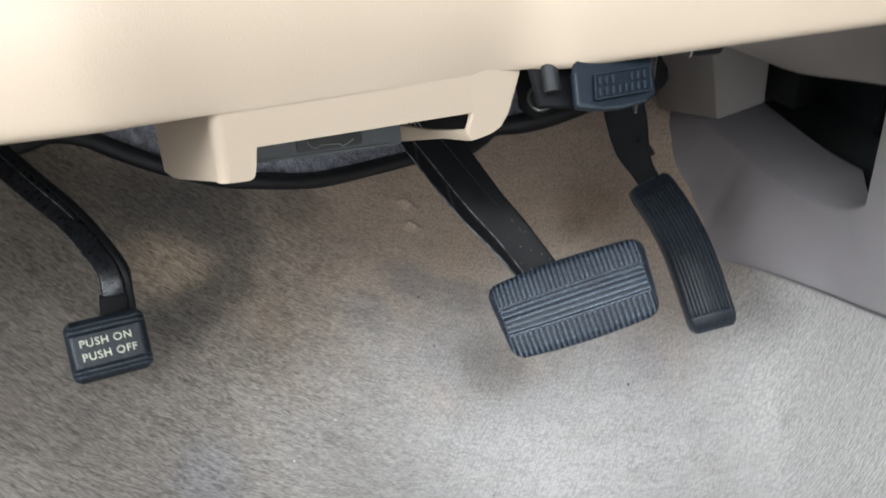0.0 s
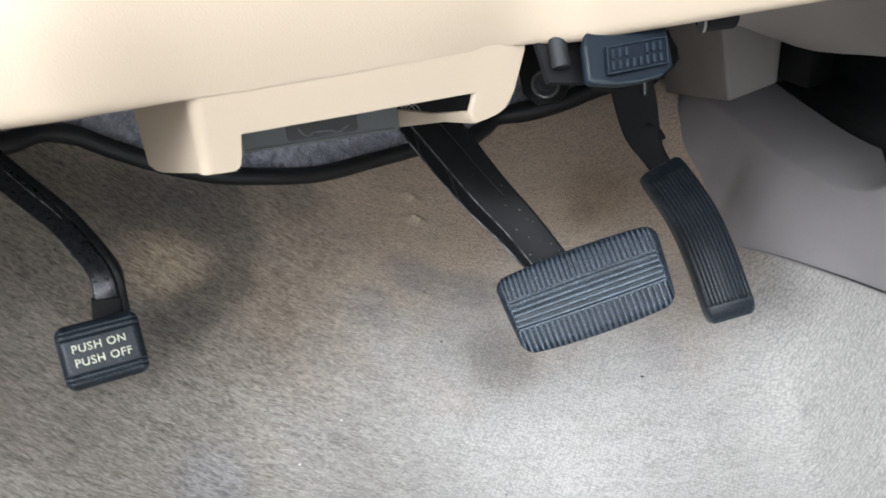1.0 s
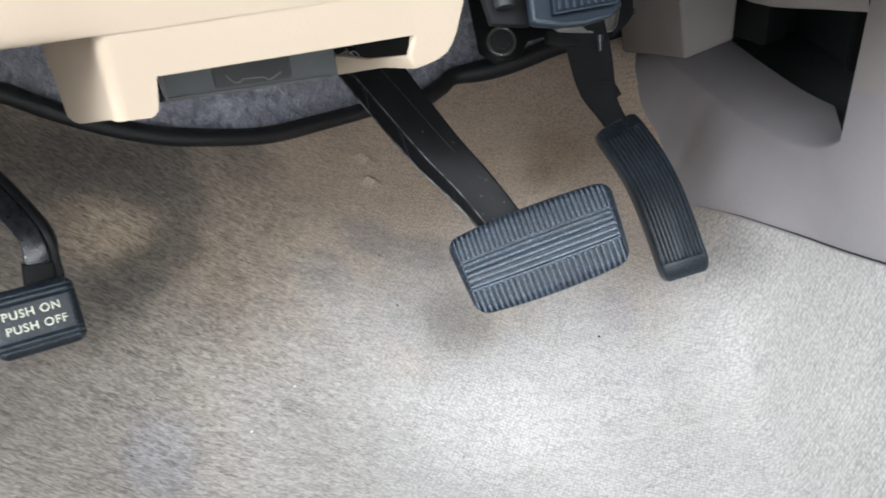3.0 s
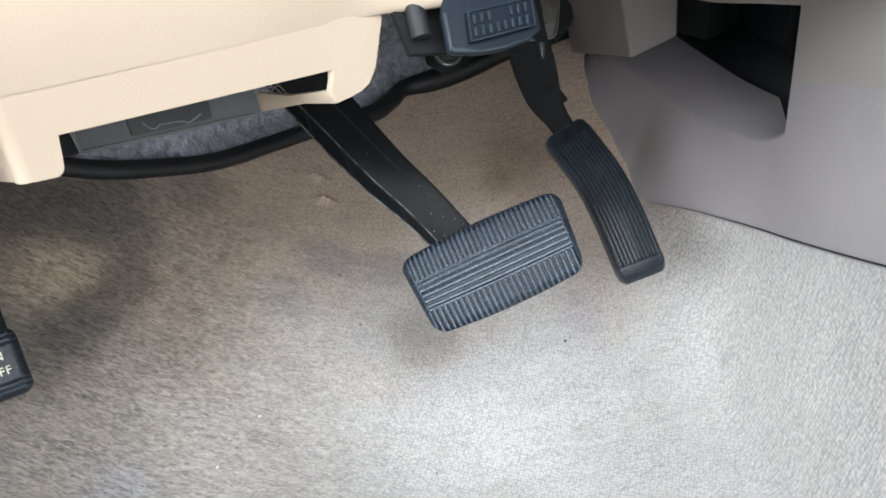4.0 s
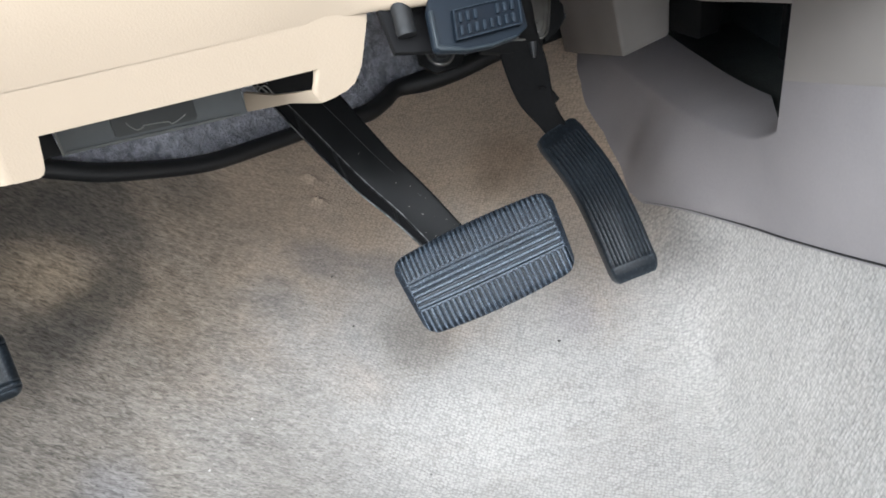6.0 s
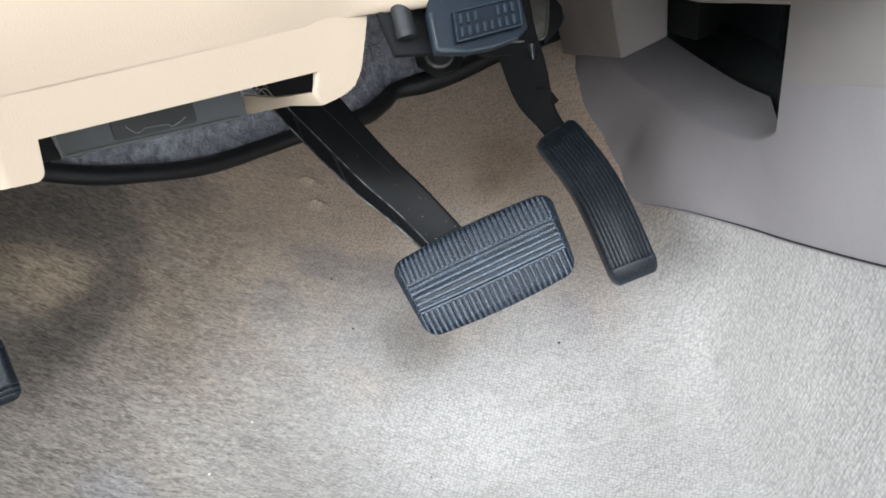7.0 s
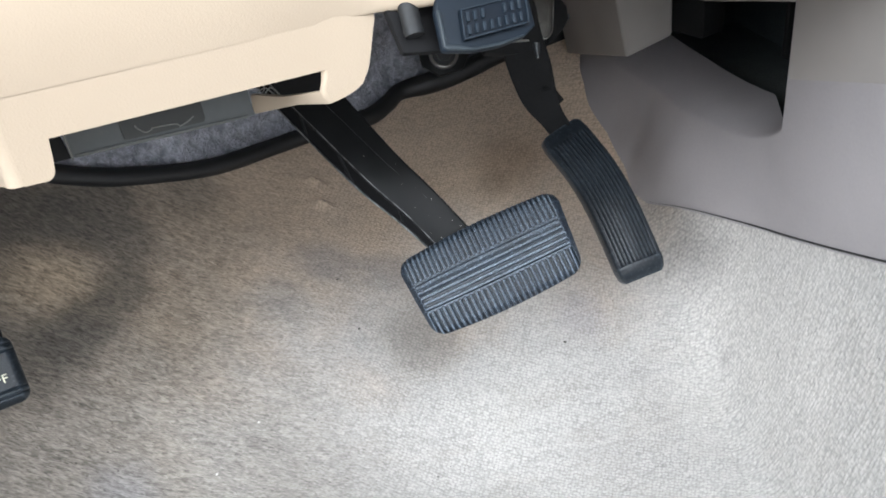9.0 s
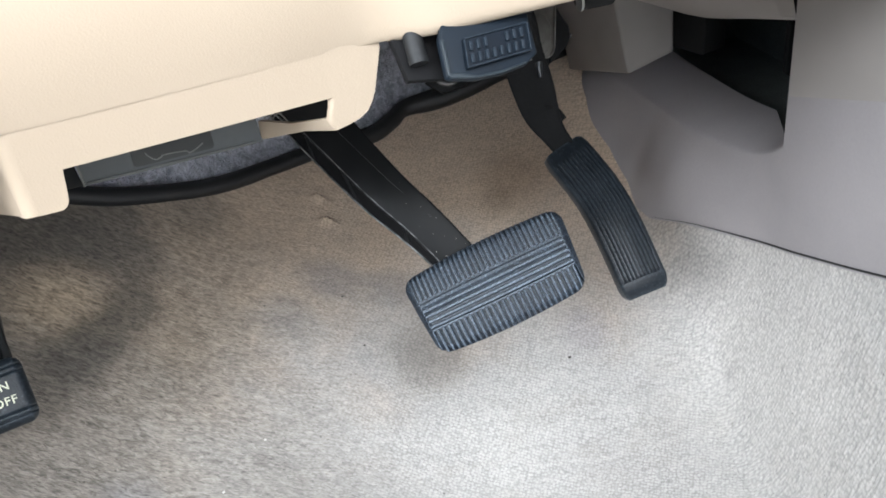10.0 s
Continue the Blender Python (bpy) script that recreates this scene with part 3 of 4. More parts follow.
def build_console():
    console = thing("center_console", (0.42, 0.55, 0.05), "grey plastic centre console side with a dark open pocket", "console")
    ys = sorted(set(np.linspace(0.03, 0.512, 40).tolist() + np.linspace(0.512, 0.545, 14).tolist() + np.linspace(0.55, 0.80, 38).tolist() + np.linspace(0.80, 0.99, 20).tolist()))
    lower, upper, split = 36, 16, []
    verts, faces = [], []
    for y in ys:
        bx, bz = console_base(y)
        zl = hole_floor(y)
        zb = max(bz, floor_height(bx, y) - 0.004)
        turn = pocket_slope(y)
        for z in np.linspace(zb, turn, 18).tolist() + np.linspace(turn + 0.0004, zl, 19).tolist():
            verts.append((console_x(y, z), y, z))
        for j in range(1, upper + 1):
            z = zl + (0.60 - zl) * j / upper
            verts.append((console_x(y, z), y, z))
    w = lower + upper + 1
    for i in range(len(ys) - 1):
        mid = (ys[i] + ys[i + 1]) / 2
        for j in range(w - 1):
            if j >= lower and 0.512 < mid < 0.905:
                continue
            a = i * w + j
            faces.append((a, a + w, a + w + 1, a + 1))
    # turned-in thickness along the lower edge
    rim = len(verts)
    for i, y in enumerate(ys):
        x, yy, z = verts[i * w]
        verts.append((x + 0.02, yy, z - 0.004))
    for i in range(len(ys) - 1):
        faces.append((i * w, rim + i, rim + i + 1, (i + 1) * w))
    mesh_object("side_panel", verts, faces, GREY, console)
    # dark strip laid in for the shadow gap above the carpet
    v, f = tube([(console_x(y, max(console_base(y)[1], floor_height(console_base(y)[0], y))) - 0.0006, y, max(console_base(y)[1], floor_height(console_base(y)[0], y)) + 0.0030, 0.0009 if y < 0.52 else 0.0009 - 0.0008 * (y - 0.52) / 0.16) for y in np.linspace(0.05, 0.68, 14)], 80, 8)
    mesh_object("lower_lip", v, f, SEAL, console, "thin dark strip for the shadow gap at the carpet")
    # pocket behind the opening
    bm = bmesh.new()
    x0, x1, y0, y1, z0, z1 = 0.385, 0.56, 0.5125, 0.915, 0.175, 0.60
    c = [bm.verts.new(p) for p in ((x0 + 0.03, y0, z0), (x1, y0, z0), (x1, y1, z0), (x0 + 0.03, y1, z0), (x0 - 0.012, y0, z1), (x1, y0, z1), (x1, y1, z1), (x0 + 0.02, y1, z1))]
    for q in ((0, 1, 2, 3), (4, 5, 6, 7), (0, 1, 5, 4), (1, 2, 6, 5), (2, 3, 7, 6)):
        bm.faces.new([c[i] for i in q])
    part("pocket_lining", bm, CAVITY, console, "black lining of the open pocket", False)
    # a rib standing in the pocket
    part("pocket_rib", prism(rounded_rect(0.02, 0.25, 0.004), (0.47, 0.655, 0.36), (1, 0, 0), (0, 0, 1), 0.006, 0.001), BLACK, console)
    # upper trim behind the seam
    verts, faces = [], []
    yy = np.linspace(0.03, 0.508, 30)
    for y in yy:
        seam = 0.293 + 0.377 * (0.50 - y)
        for k, z in enumerate((seam, seam + 0.003, seam + 0.05, seam + 0.12, seam + 0.25)):
            verts.append((console_x(y, z) - (0.0016 if k else 0.0), y, z))
    for i in range(29):
        for j in range(4):
            a = i * 5 + j
            faces.append((a, a + 5, a + 6, a + 1))
    mesh_object("upper_trim", verts, faces, GREY_TOP, console, "warm grey upper trim above the seam")
    # overhang that closes the pocket at the top and shelters the stay
    verts, faces = [], []
    yy = np.linspace(0.512, 1.0, 50)
    steps = (0.0, 0.002, 0.02, 0.05, 0.09, 0.14)
    for y in yy:
        zt = float(np.interp(y, (0.512, 0.52, 0.66, 0.70, 0.742, 0.755, 0.80, 1.0), (0.350, 0.348, 0.307, 0.296, 0.287, 0.298, 0.293, 0.262)))
        xt = float(np.interp(y, (0.512, 0.60, 0.75, 1.0), (0.371, 0.386, 0.402, 0.42)))
        lean = float(np.interp(y, (0.53, 0.75), (0.25, 0.92)))
        for d in steps:
            verts.append((xt - lean * d + (0.004 if d == 0 else 0.0), y, zt + math.sqrt(1 - lean ** 2) * d - (0.0015 if d == 0 else 0.0)))
    k = len(steps)
    for i in range(len(yy) - 1):
        for j in range(k - 1):
            a = i * k + j
            faces.append((a, a + k, a + k + 1, a + 1))
    mesh_object("overhang", verts, faces, GREY_TOP, console, "warm grey overhang above the pocket")
    part("pocket_box", prism(rounded_rect(0.05, 0.06, 0.004), (0.42, 0.775, 0.262), (0.3, -1, 0), (0, 0, 1), -0.03, 0.002), BLACK, console)
    # wedge-shaped stay under the dashboard, its shade put into the colour
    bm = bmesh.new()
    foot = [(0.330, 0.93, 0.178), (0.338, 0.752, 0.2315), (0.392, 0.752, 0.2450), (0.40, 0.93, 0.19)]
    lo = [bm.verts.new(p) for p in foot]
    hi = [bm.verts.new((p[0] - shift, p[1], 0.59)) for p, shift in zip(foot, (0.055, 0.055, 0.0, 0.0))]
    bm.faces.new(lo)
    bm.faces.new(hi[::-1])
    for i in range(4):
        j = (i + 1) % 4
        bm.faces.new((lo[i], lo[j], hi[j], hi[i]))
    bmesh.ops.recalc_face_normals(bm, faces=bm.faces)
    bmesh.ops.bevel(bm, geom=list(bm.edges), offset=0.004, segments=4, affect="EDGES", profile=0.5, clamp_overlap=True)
    part("dashboard_stay", bm, STAY_SHADED, console, "wedge-shaped warm grey stay darkened for shade")
    return console


build_console()


# ---- dashboard knee panel ----
DASH_WAY = unit((1.0, 0.42, 0.0))


def panel_rim(x):
    """The rolled lower rim of the panel, which draws back from the driver towards the middle: y and z at x."""
    xs = (-0.62, -0.2, -0.11, -0.0744, 0.0, 0.0443, 0.12, 0.2, 0.9)
    return (float(np.interp(x, xs, (0.205, 0.2077, 0.2115, 0.231, 0.267, 0.2785, 0.285, 0.2895, 0.29))),
            float(np.interp(x, xs, (0.505, 0.5042, 0.5015, 0.4942, 0.4842, 0.4786, 0.4772, 0.4764, 0.4764))))


def skirt_y(x):
    return float(np.interp(x, (-0.09, -0.0755, -0.0623, 0.0225, 0.03, 0.05), (0.2302, 0.2366, 0.2424, 0.2800, 0.2826, 0.2882)))


def skirt_at(x, z):
    """A place on the skirt, leaned back along rays from the camera so its outline fits the view."""
    p = np.array((x, skirt_y(x), z))
    lean = 0.13 * (0.500 - z)
    return p + (p - np.array((0.02, 0.015, 0.562))) * lean / (p[1] - 0.015)


def sheet(name, ring, inward, mat, parent, label=""):
    """A flat piece with a thickness, from its rim."""
    bm = bmesh.new()
    front = [bm.verts.new(p) for p in ring]
    rear = [bm.verts.new(np.asarray(p) + inward) for p in ring]
    for q in (front, rear):
        edges = [bm.edges.new((q[i], q[(i + 1) % len(q)])) for i in range(len(q))]
        bmesh.ops.triangle_fill(bm, use_beauty=True, use_dissolve=False, edges=edges)
    for i in range(len(ring)):
        j = (i + 1) % len(ring)
        bm.faces.new((front[i], front[j], rear[j], rear[i]))
    bmesh.ops.recalc_face_normals(bm, faces=bm.faces)
    return part(name, bm, mat, parent, label)


def fold(name, rows, inward, mat, parent, label=""):
    """A rounded bend; rows of start, corner and end of the bend."""
    bm, front, rear, steps = bmesh.new(), [], [], 14
    for a, c, b in rows:
        a, c, b = (np.asarray(p, float) for p in (a, c, b))
        line = [a * (1 - u) ** 2 + c * 2 * u * (1 - u) + b * u * u for u in (k / steps for k in range(steps + 1))]
        front.append([bm.verts.new(p) for p in line])
        rear.append([bm.verts.new(p + inward) for p in line])
    for i in range(len(rows) - 1):
        for k in range(steps):
            bm.faces.new((front[i][k], front[i][k + 1], front[i + 1][k + 1], front[i + 1][k]))
            bm.faces.new((rear[i][k], rear[i + 1][k], rear[i + 1][k + 1], rear[i][k + 1]))
    for i in (0, len(rows) - 1):
        for k in range(steps):
            bm.faces.new((front[i][k], rear[i][k], rear[i][k + 1], front[i][k + 1]))
    bmesh.ops.recalc_face_normals(bm, faces=bm.faces)
    return part(name, bm, mat, parent, label)


def build_dash():
    dash = thing("dashboard_panel", (0.0, 0.30, 0.478), "cream moulded lower dashboard panel with hanging skirt", "dashboard")
    # the large face, from its rolled lower edge up and towards the driver
    prof = [(0.340, 0.490), (0.300, 0.4790), (0.2905, 0.4764), (0.2872, 0.4767), (0.2852, 0.4785), (0.2842, 0.4815), (0.2837, 0.487), (0.2833, 0.493), (0.2830, 0.501), (0.2828, 0.515), (0.2826, 0.545), (0.2836, 0.60), (0.290, 0.70), (0.304, 0.78), (0.34, 0.83), (0.50, 0.86), (1.00, 0.88)]
    prof = curve_points(prof, 110)
    xs = np.concatenate([np.linspace(-0.62, -0.18, 14), np.linspace(-0.165, 0.16, 66), np.linspace(0.18, 0.90, 20)])
    rims = np.array([panel_rim(x) for x in xs])
    soft = np.array([rims[np.abs(xs - x) < 0.022].mean(axis=0) for x in xs])
    verts, faces = [], []
    for x, (ry, rz) in zip(xs, soft):
        hung = min(1.0, max(0.0, (x + 0.108) / 0.040)) * min(1.0, max(0.0, (0.070 - x) / 0.035))
        hung = hung * hung * (3 - 2 * hung)
        back = skirt_y(x) + 0.13 * (0.500 - rz) - 0.0003 - ry + 0.2855
        for y, z in prof:
            if z < 0.530 and y < back:
                u = (0.530 - z) / (0.530 - 0.4764)
                y += hung * (0.2827 + (back - 0.2827) * u ** 1.5 - y)
            y += 0.0054 * math.log1p(math.exp((z - 0.512) / 0.011))
            verts.append((x, y + ry - 0.2855, z + rz - 0.4768))
    w = len(prof)
    for i in range(len(xs) - 1):
        for j in range(w - 1):
            a = i * w + j
            faces.append((a, a + 1, a + w + 1, a + w))
    mesh_object("panel", verts, faces, CREAM, dash)
    # hanging skirt: an upright sheet with a tab at one end and a lobe at the other
    face = [(-0.0710, 0.4975), (-0.03, 0.4918), (0.0, 0.4878), (0.0225, 0.4848), (0.0449, 0.4812), (0.0446, 0.4772), (0.0405, 0.4657), (0.0388, 0.4611), (0.0374, 0.4587), (0.0348, 0.4552), (0.0310, 0.4534), (0.0264, 0.4526),
            (0.0230, 0.4524), (0.0215, 0.4578), (0.0240, 0.4648), (0.0225, 0.4650), (-0.0200, 0.4712), (-0.0623, 0.4775), (-0.0640, 0.4700), (-0.0648, 0.4672), (-0.0658, 0.4658), (-0.0672, 0.4652), (-0.0735, 0.4664), (-0.0705, 0.4950)]
    sheet("skirt", [skirt_at(x, z) for x, z in face], np.array((-0.0008, 0.0022, 0.0)), CREAM, dash, "thin cream skirt with tab and rounded lobe")
    # the tab folds round into a flank that runs back
    run = unit((-0.0445, 0.073, 0.0))
    rows = []
    for x, z in ((-0.0744, 0.4980), (-0.0748, 0.4930), (-0.0760, 0.4800), (-0.0770, 0.4685), (-0.0774, 0.4668)):
        c = skirt_at(x, z)
        rows.append((skirt_at(x + 0.0042, z - 0.0002), c, c + run * 0.0050))
    fold("tab_fold", rows, np.array((0.0016, 0.0012, 0.0)), CREAM, dash, "rounded cream fold")
    front = [rows[k][2] for k in range(5)]
    rear = [np.array(p) for p in ((-0.1157, 0.3014, 0.4431), (-0.1225, 0.3125, 0.4398), (-0.1297, 0.3243, 0.4383), (-0.1227, 0.3128, 0.4702), (-0.1180, 0.3050, 0.4930))]
    sheet("tab_flank", front + rear, np.array((0.0021, 0.0013, 0.0)), CREAM, dash, "cream flank of the tab")
    # the lobe folds round into a tongue that runs back behind the skirt and leaves a slot
    run = unit((-0.0335, 0.044, -0.010))
    rows = []
    for x, z in ((0.0222, 0.4648), (0.0214, 0.4615), (0.0198, 0.4578), (0.0206, 0.4540), (0.0214, 0.4522)):
        c = skirt_at(x, z)
        rows.append((skirt_at(x + 0.0018, z + 0.0002), c, c + run * 0.0020))
    fold("lobe_fold", rows, np.array((0.0014, 0.0010, 0.0)), CREAM, dash, "rounded cream fold")
    ring = [rows[2][2], rows[3][2], rows[4][2], np.array((0.0090, 0.2960, 0.4483)), np.array((-0.0108, 0.3213, 0.4388)), np.array((-0.0117, 0.3220, 0.4396)), np.array((-0.0106, 0.3220, 0.4470)), np.array((0.0030, 0.3030, 0.4502)), np.array((0.0140, 0.2880, 0.4548))]
    sheet("tongue", ring, np.array((0.0014, 0.0010, 0.0)), CREAM, dash, "cream tongue behind the slot")
    # black plate added to make the slot look dark inside
    part("slot_shade_plate", prism(rounded_rect(0.040, 0.0132, 0.002), (0.018, 0.345, 0.4386), (1, 0, 0), (0, 0.45, 0.89), -0.004, 0.0008), BLACK, dash)
    return dash


build_dash()


def build_fuse_cover():
    cover = thing("fuse_cover", (-0.045, 0.301, 0.445), "dark grey plastic fuse cover behind the dashboard skirt", "cover")
    ya = np.array((0.0, 0.0, 1.0))
    o = np.array((-0.0755, 0.288, 0.4514))
    plate = [(0.0, 0.0), (0.034, -0.0058), (0.0705, -0.0110), (0.0718, 0.026), (0.0, 0.034)]
    part("plate", prism(plate, o, DASH_WAY, ya, -0.003, 0.0006), PLATE, cover)
    part("lower_lip", prism([(0.001, 0.0), (0.0675, -0.0106), (0.0675, -0.0094), (0.001, 0.0013)], o, DASH_WAY, ya, 0.0005, 0.0002), PLATE_LIP, cover, "paler lower lip of the plate")
    v, f = tube([(*(o + np.array((-0.0002, -0.0001, 0.0))), 0.0005), (*(o + np.array((0.0006, -0.0001, 0.0095))), 0.0005), (*(o + np.array((0.0012, -0.0001, 0.022))), 0.0005)], 20, 8)
    mesh_object("plate_edge", v, f, PLATE_EDGE, cover, "pale worn end of the plate")
    part("end_block", prism([(-0.011, 0.001), (-0.0012, -0.0005), (-0.0010, 0.03), (-0.011, 0.03)], o + np.array((0.0, 0.002, 0.0)), DASH_WAY, ya, -0.010, 0.0008), BLACK, cover, "black end block")
    frame_in = [(0.0190, 0.0000), (0.0205, -0.0006), (0.0495, -0.0050), (0.0506, -0.0036), (0.0512, 0.0068), (0.0210, 0.0110), (0.0198, 0.0100)]
    part("recess_frame", prism(frame_in, o, DASH_WAY, ya, 0.0010, 0.0004), PLATE_DARK, cover, "darker sunk label field")
    bend = [(0.0245, 0.0039), (0.0250, 0.0024), (0.0272, -0.0001), (0.0296, 0.0000), (0.0308, 0.0004), (0.0388, -0.0014), (0.0402, -0.0028), (0.0432, -0.0024), (0.0464, -0.0012)]
    na = np.cross(DASH_WAY, ya)
    v, f = tube([(*(o + DASH_WAY * u + ya * z + na * 0.0011), 0.00026) for u, z in bend], 50, 6)
    mesh_object("clip", v, f, PLATE_EDGE, cover, "bent pale wire clip")
    return cover


build_fuse_cover()


def build_wires():
    wires = thing("wiring", (-0.005, 0.335, 0.441), "thin pale wires behind the dashboard slot", "wire")
    for a, m, b in (((-0.0092, 0.336, 0.4424), (-0.0051, 0.335, 0.4436), (-0.0018, 0.335, 0.4392)), ((-0.0076, 0.334, 0.4402), (-0.0027, 0.334, 0.4437), (0.0004, 0.334, 0.4390)), ((-0.0058, 0.337, 0.4446), (-0.0060, 0.337, 0.4425), (-0.0090, 0.337, 0.4400))):
        v, f = tube([(*a, 0.00028), (*m, 0.00028), (*b, 0.00028)], 20, 6)
        mesh_object("wire", v, f, PLATE_EDGE, wires)


build_wires()


# ---- diagnostic connector ----
def build_connector():
    con = thing("diagnostic_connector", (0.085, 0.275, 0.468), "slate blue multi-pin diagnostic socket under the dashboard", "connector")
    xa = DASH_WAY
    ya = unit((-0.2139, 0.5093, 0.8336))
    na = np.cross(xa, ya)
    o = np.array((0.0647, 0.2674, 0.4669))

    def leaf(points):
        return [(0.001 * x, 0.001 * y) for x, y in points]

    shell = leaf([(0.2, 0.2), (4.0, 13.5), (8.0, 19.0), (45.5, 17.0), (43.3, 8.5), (40.2, -4.6), (33.5, -7.0), (22.0, -6.6), (11.5, -4.8), (1.4, -1.2)])
    part("housing", prism(shell, o - na * 0.0004, xa, ya, -0.0032, 0.0010, 3), SLATE, con, "smooth slate blue housing")
    lip = leaf([(0.5, 0.5), (4.3, 13.4), (5.6, 13.0), (2.2, 1.2), (11.8, -3.5), (22.0, -5.4), (33.0, -6.0), (33.5, -6.8), (22.0, -6.4), (11.5, -4.6), (1.6, -1.0)])
    part("shell_rim", prism(lip, o - na * 0.0006, xa, ya, 0.0010, 0.00045, 3), SLATE_RIM, con, "paler translucent rim")
    fo, fu, fv = np.array((0.0082, -0.0002)), np.array((0.0284, -0.0031)), np.array((0.0038, 0.0106))

    def grid(u0, u1, v0, v1):
        return [tuple(fo + fu * u + fv * v) for u, v in ((u0, v0), (u1, v0), (u1, v1), (u0, v1))]

    part("face_frame", prism(grid(0, 1, 0, 1), o, xa, ya, 0.0016, 0.0005), SLATE_DARK, con, "sunk socket field")
    for lo_, hi_ in (((0.0, 0.0), (1.0, 0.055)), ((0.0, 0.945), (1.0, 1.0)), ((0.0, 0.0), (0.022, 1.0)), ((0.978, 0.0), (1.0, 1.0))):
        part("socket_rim", prism(grid(lo_[0], hi_[0], lo_[1], hi_[1]), o + na * 0.0016, xa, ya, 0.0007, 0.0002), SLATE_PIN, con)
    for r in range(2):
        for k in range(8):
            if r == 1 and k in (3, 4):
                continue
            u, v = 0.065 + k * 0.112, 0.12 + 0.42 * r
            part("pin_cell", prism(grid(u, u + 0.05, v, v + 0.31), o + na * 0.0016, xa, ya, 0.0010, 0.0003), SLATE_PIN, con)
    # black block and metal spigot to the side of the socket
    part("bracket", prism(leaf([(-15.5, 4.0), (0.5, -1.0), (4.5, 14.0), (6.0, 24.0), (-14.0, 24.0)]), o + np.array((0.0022, 0.0140, -0.0050)), xa, ya, -0.004, 0.0012), CAVITY_PAINT, con)
    s = o + xa * -0.0080 + ya * 0.0088 + np.array((0.0016, 0.0100, -0.0036))
    part("spigot", rod(s + (0.0, 0.010, 0.013), s, 0.0037, 22), SPIGOT, con, "small metal spigot")
    part("spigot_lip", rod(s + (0.0, 0.0010, 0.0016), s - (0.0, 0.0003, 0.0004), 0.0040, 22, 0.0036), SPIGOT, con, "worn end of the spigot")
    return con


build_connector()


def build_firewall_bracket():
    br = thing("firewall_bracket", (0.157, 0.855, 0.24), "dark steel bracket with a round bolt on the firewall", "bracket")
    o = np.array((0.157, 0.850, 0.252))
    xa, ya = np.array((1.0, 0, 0)), unit((0, 0.55, 0.83))
    na = np.cross(xa, ya)
    part("plate", prism([(-0.036, 0.10), (-0.032, -0.012), (-0.015, -0.028), (0.014, -0.026), (0.028, -0.008), (0.06, -0.004), (0.11, 0.010), (0.11, 0.10)], o, xa, ya, -0.006, 0.0015), PAINT, br)
    part("washer", rod(o - xa * 0.004 - ya * 0.004, o - xa * 0.004 - ya * 0.004 + na * 0.002, 0.018, 28), GUN, br, "dull round washer")
    c = o - xa * 0.004 - ya * 0.004 + na * 0.002
    loop = [c + 0.0155 * (xa * math.cos(k * math.pi / 12) + ya * math.sin(k * math.pi / 12)) for k in range(25)]
    v, f = tube([(*p, 0.0018) for p in loop], 72, 8)
    mesh_object("washer_rim", v, f, STEEL, br, "bright rolled rim of the washer")
    part("bolt", rod(o - xa * 0.004 - ya * 0.004 + na * 0.002, o - xa * 0.004 - ya * 0.004 + na * 0.007, 0.010, 6), GUN, br)


build_firewall_bracket()


def build_joint():
    joint = thing("column_joint", (0.186, 0.44, 0.41), "round black steering column joint with a chrome ring", "joint")
    a, b = np.array((0.1741, 0.4314, 0.4301)), np.array((0.1933, 0.4371, 0.4298))
    part("sleeve", rod(a, b, 0.0062, 28, 0.0085), BLACK, joint)
    part("ring", rod(a - (0.0012, 0, 0), a + (0.0003, 0, 0), 0.0068, 28), STEEL, joint, "thin chrome ring")


build_joint()


# ---- pedals ----
def tread_pad(name, parent, centre, xa, na, w, h, thick, height, mat, cells=(220, 120), corner=0.012, label="", taper=0.0, bulge=0.0):
    """A rubber pad: rounded outline, face given by height(x, y), and side walls."""
    xa = unit(xa)
    na = unit(np.asarray(na) - np.dot(na, xa) * xa)
    ya = np.cross(na, xa)
    c = np.asarray(centre, float)
    verts, faces, (nx, ny) = [], [], cells
    for j in range(ny + 1):
        v = 2 * j / ny - 1
        y = v * h / 2
        over = max(0.0, abs(y) - (h / 2 - corner)) / corner
        half = w / 2 - corner * (1 - math.sqrt(max(0.0, 1 - over ** 2)))
        for i in range(nx + 1):
            u = 2 * i / nx - 1
            x = u * half * (1 + taper * v)
            edge = min(half * (1 + taper * v) - abs(x), h / 2 - abs(y))
            drop = 0.0045 * max(0.0, 1 - edge / 0.0055) ** 2
            verts.append(c + xa * x + ya * (y * (1 + bulge * (1 - u * u))) + na * (height(x, y) - drop))
    row = nx + 1
    for j in range(ny):
        for i in range(nx):
            a = j * row + i
            faces.append((a, a + 1, a + row + 1, a + row))
    loop = [i for i in range(row)] + [j * row + nx for j in range(1, ny + 1)] + [ny * row + i for i in range(nx - 1, -1, -1)] + [j * row for j in range(ny - 1, 0, -1)]
    start = len(verts)
    for k in loop:
        verts.append(np.asarray(verts[k]) - na * thick)
    m = len(loop)
    for k in range(m):
        faces.append((loop[k], start + k, start + (k + 1) % m, loop[(k + 1) % m]))
    faces.append(tuple(range(start, start + m)))
    return mesh_object(name, verts, faces, mat, parent, label)


def groove(p, pitch, width):
    """0 in a groove, 1 on a rib."""
    q = abs((p / pitch) % 1.0 - 0.5) * pitch
    return min(1.0, max(0.0, (q - width / 2) / (pitch * 0.14)))


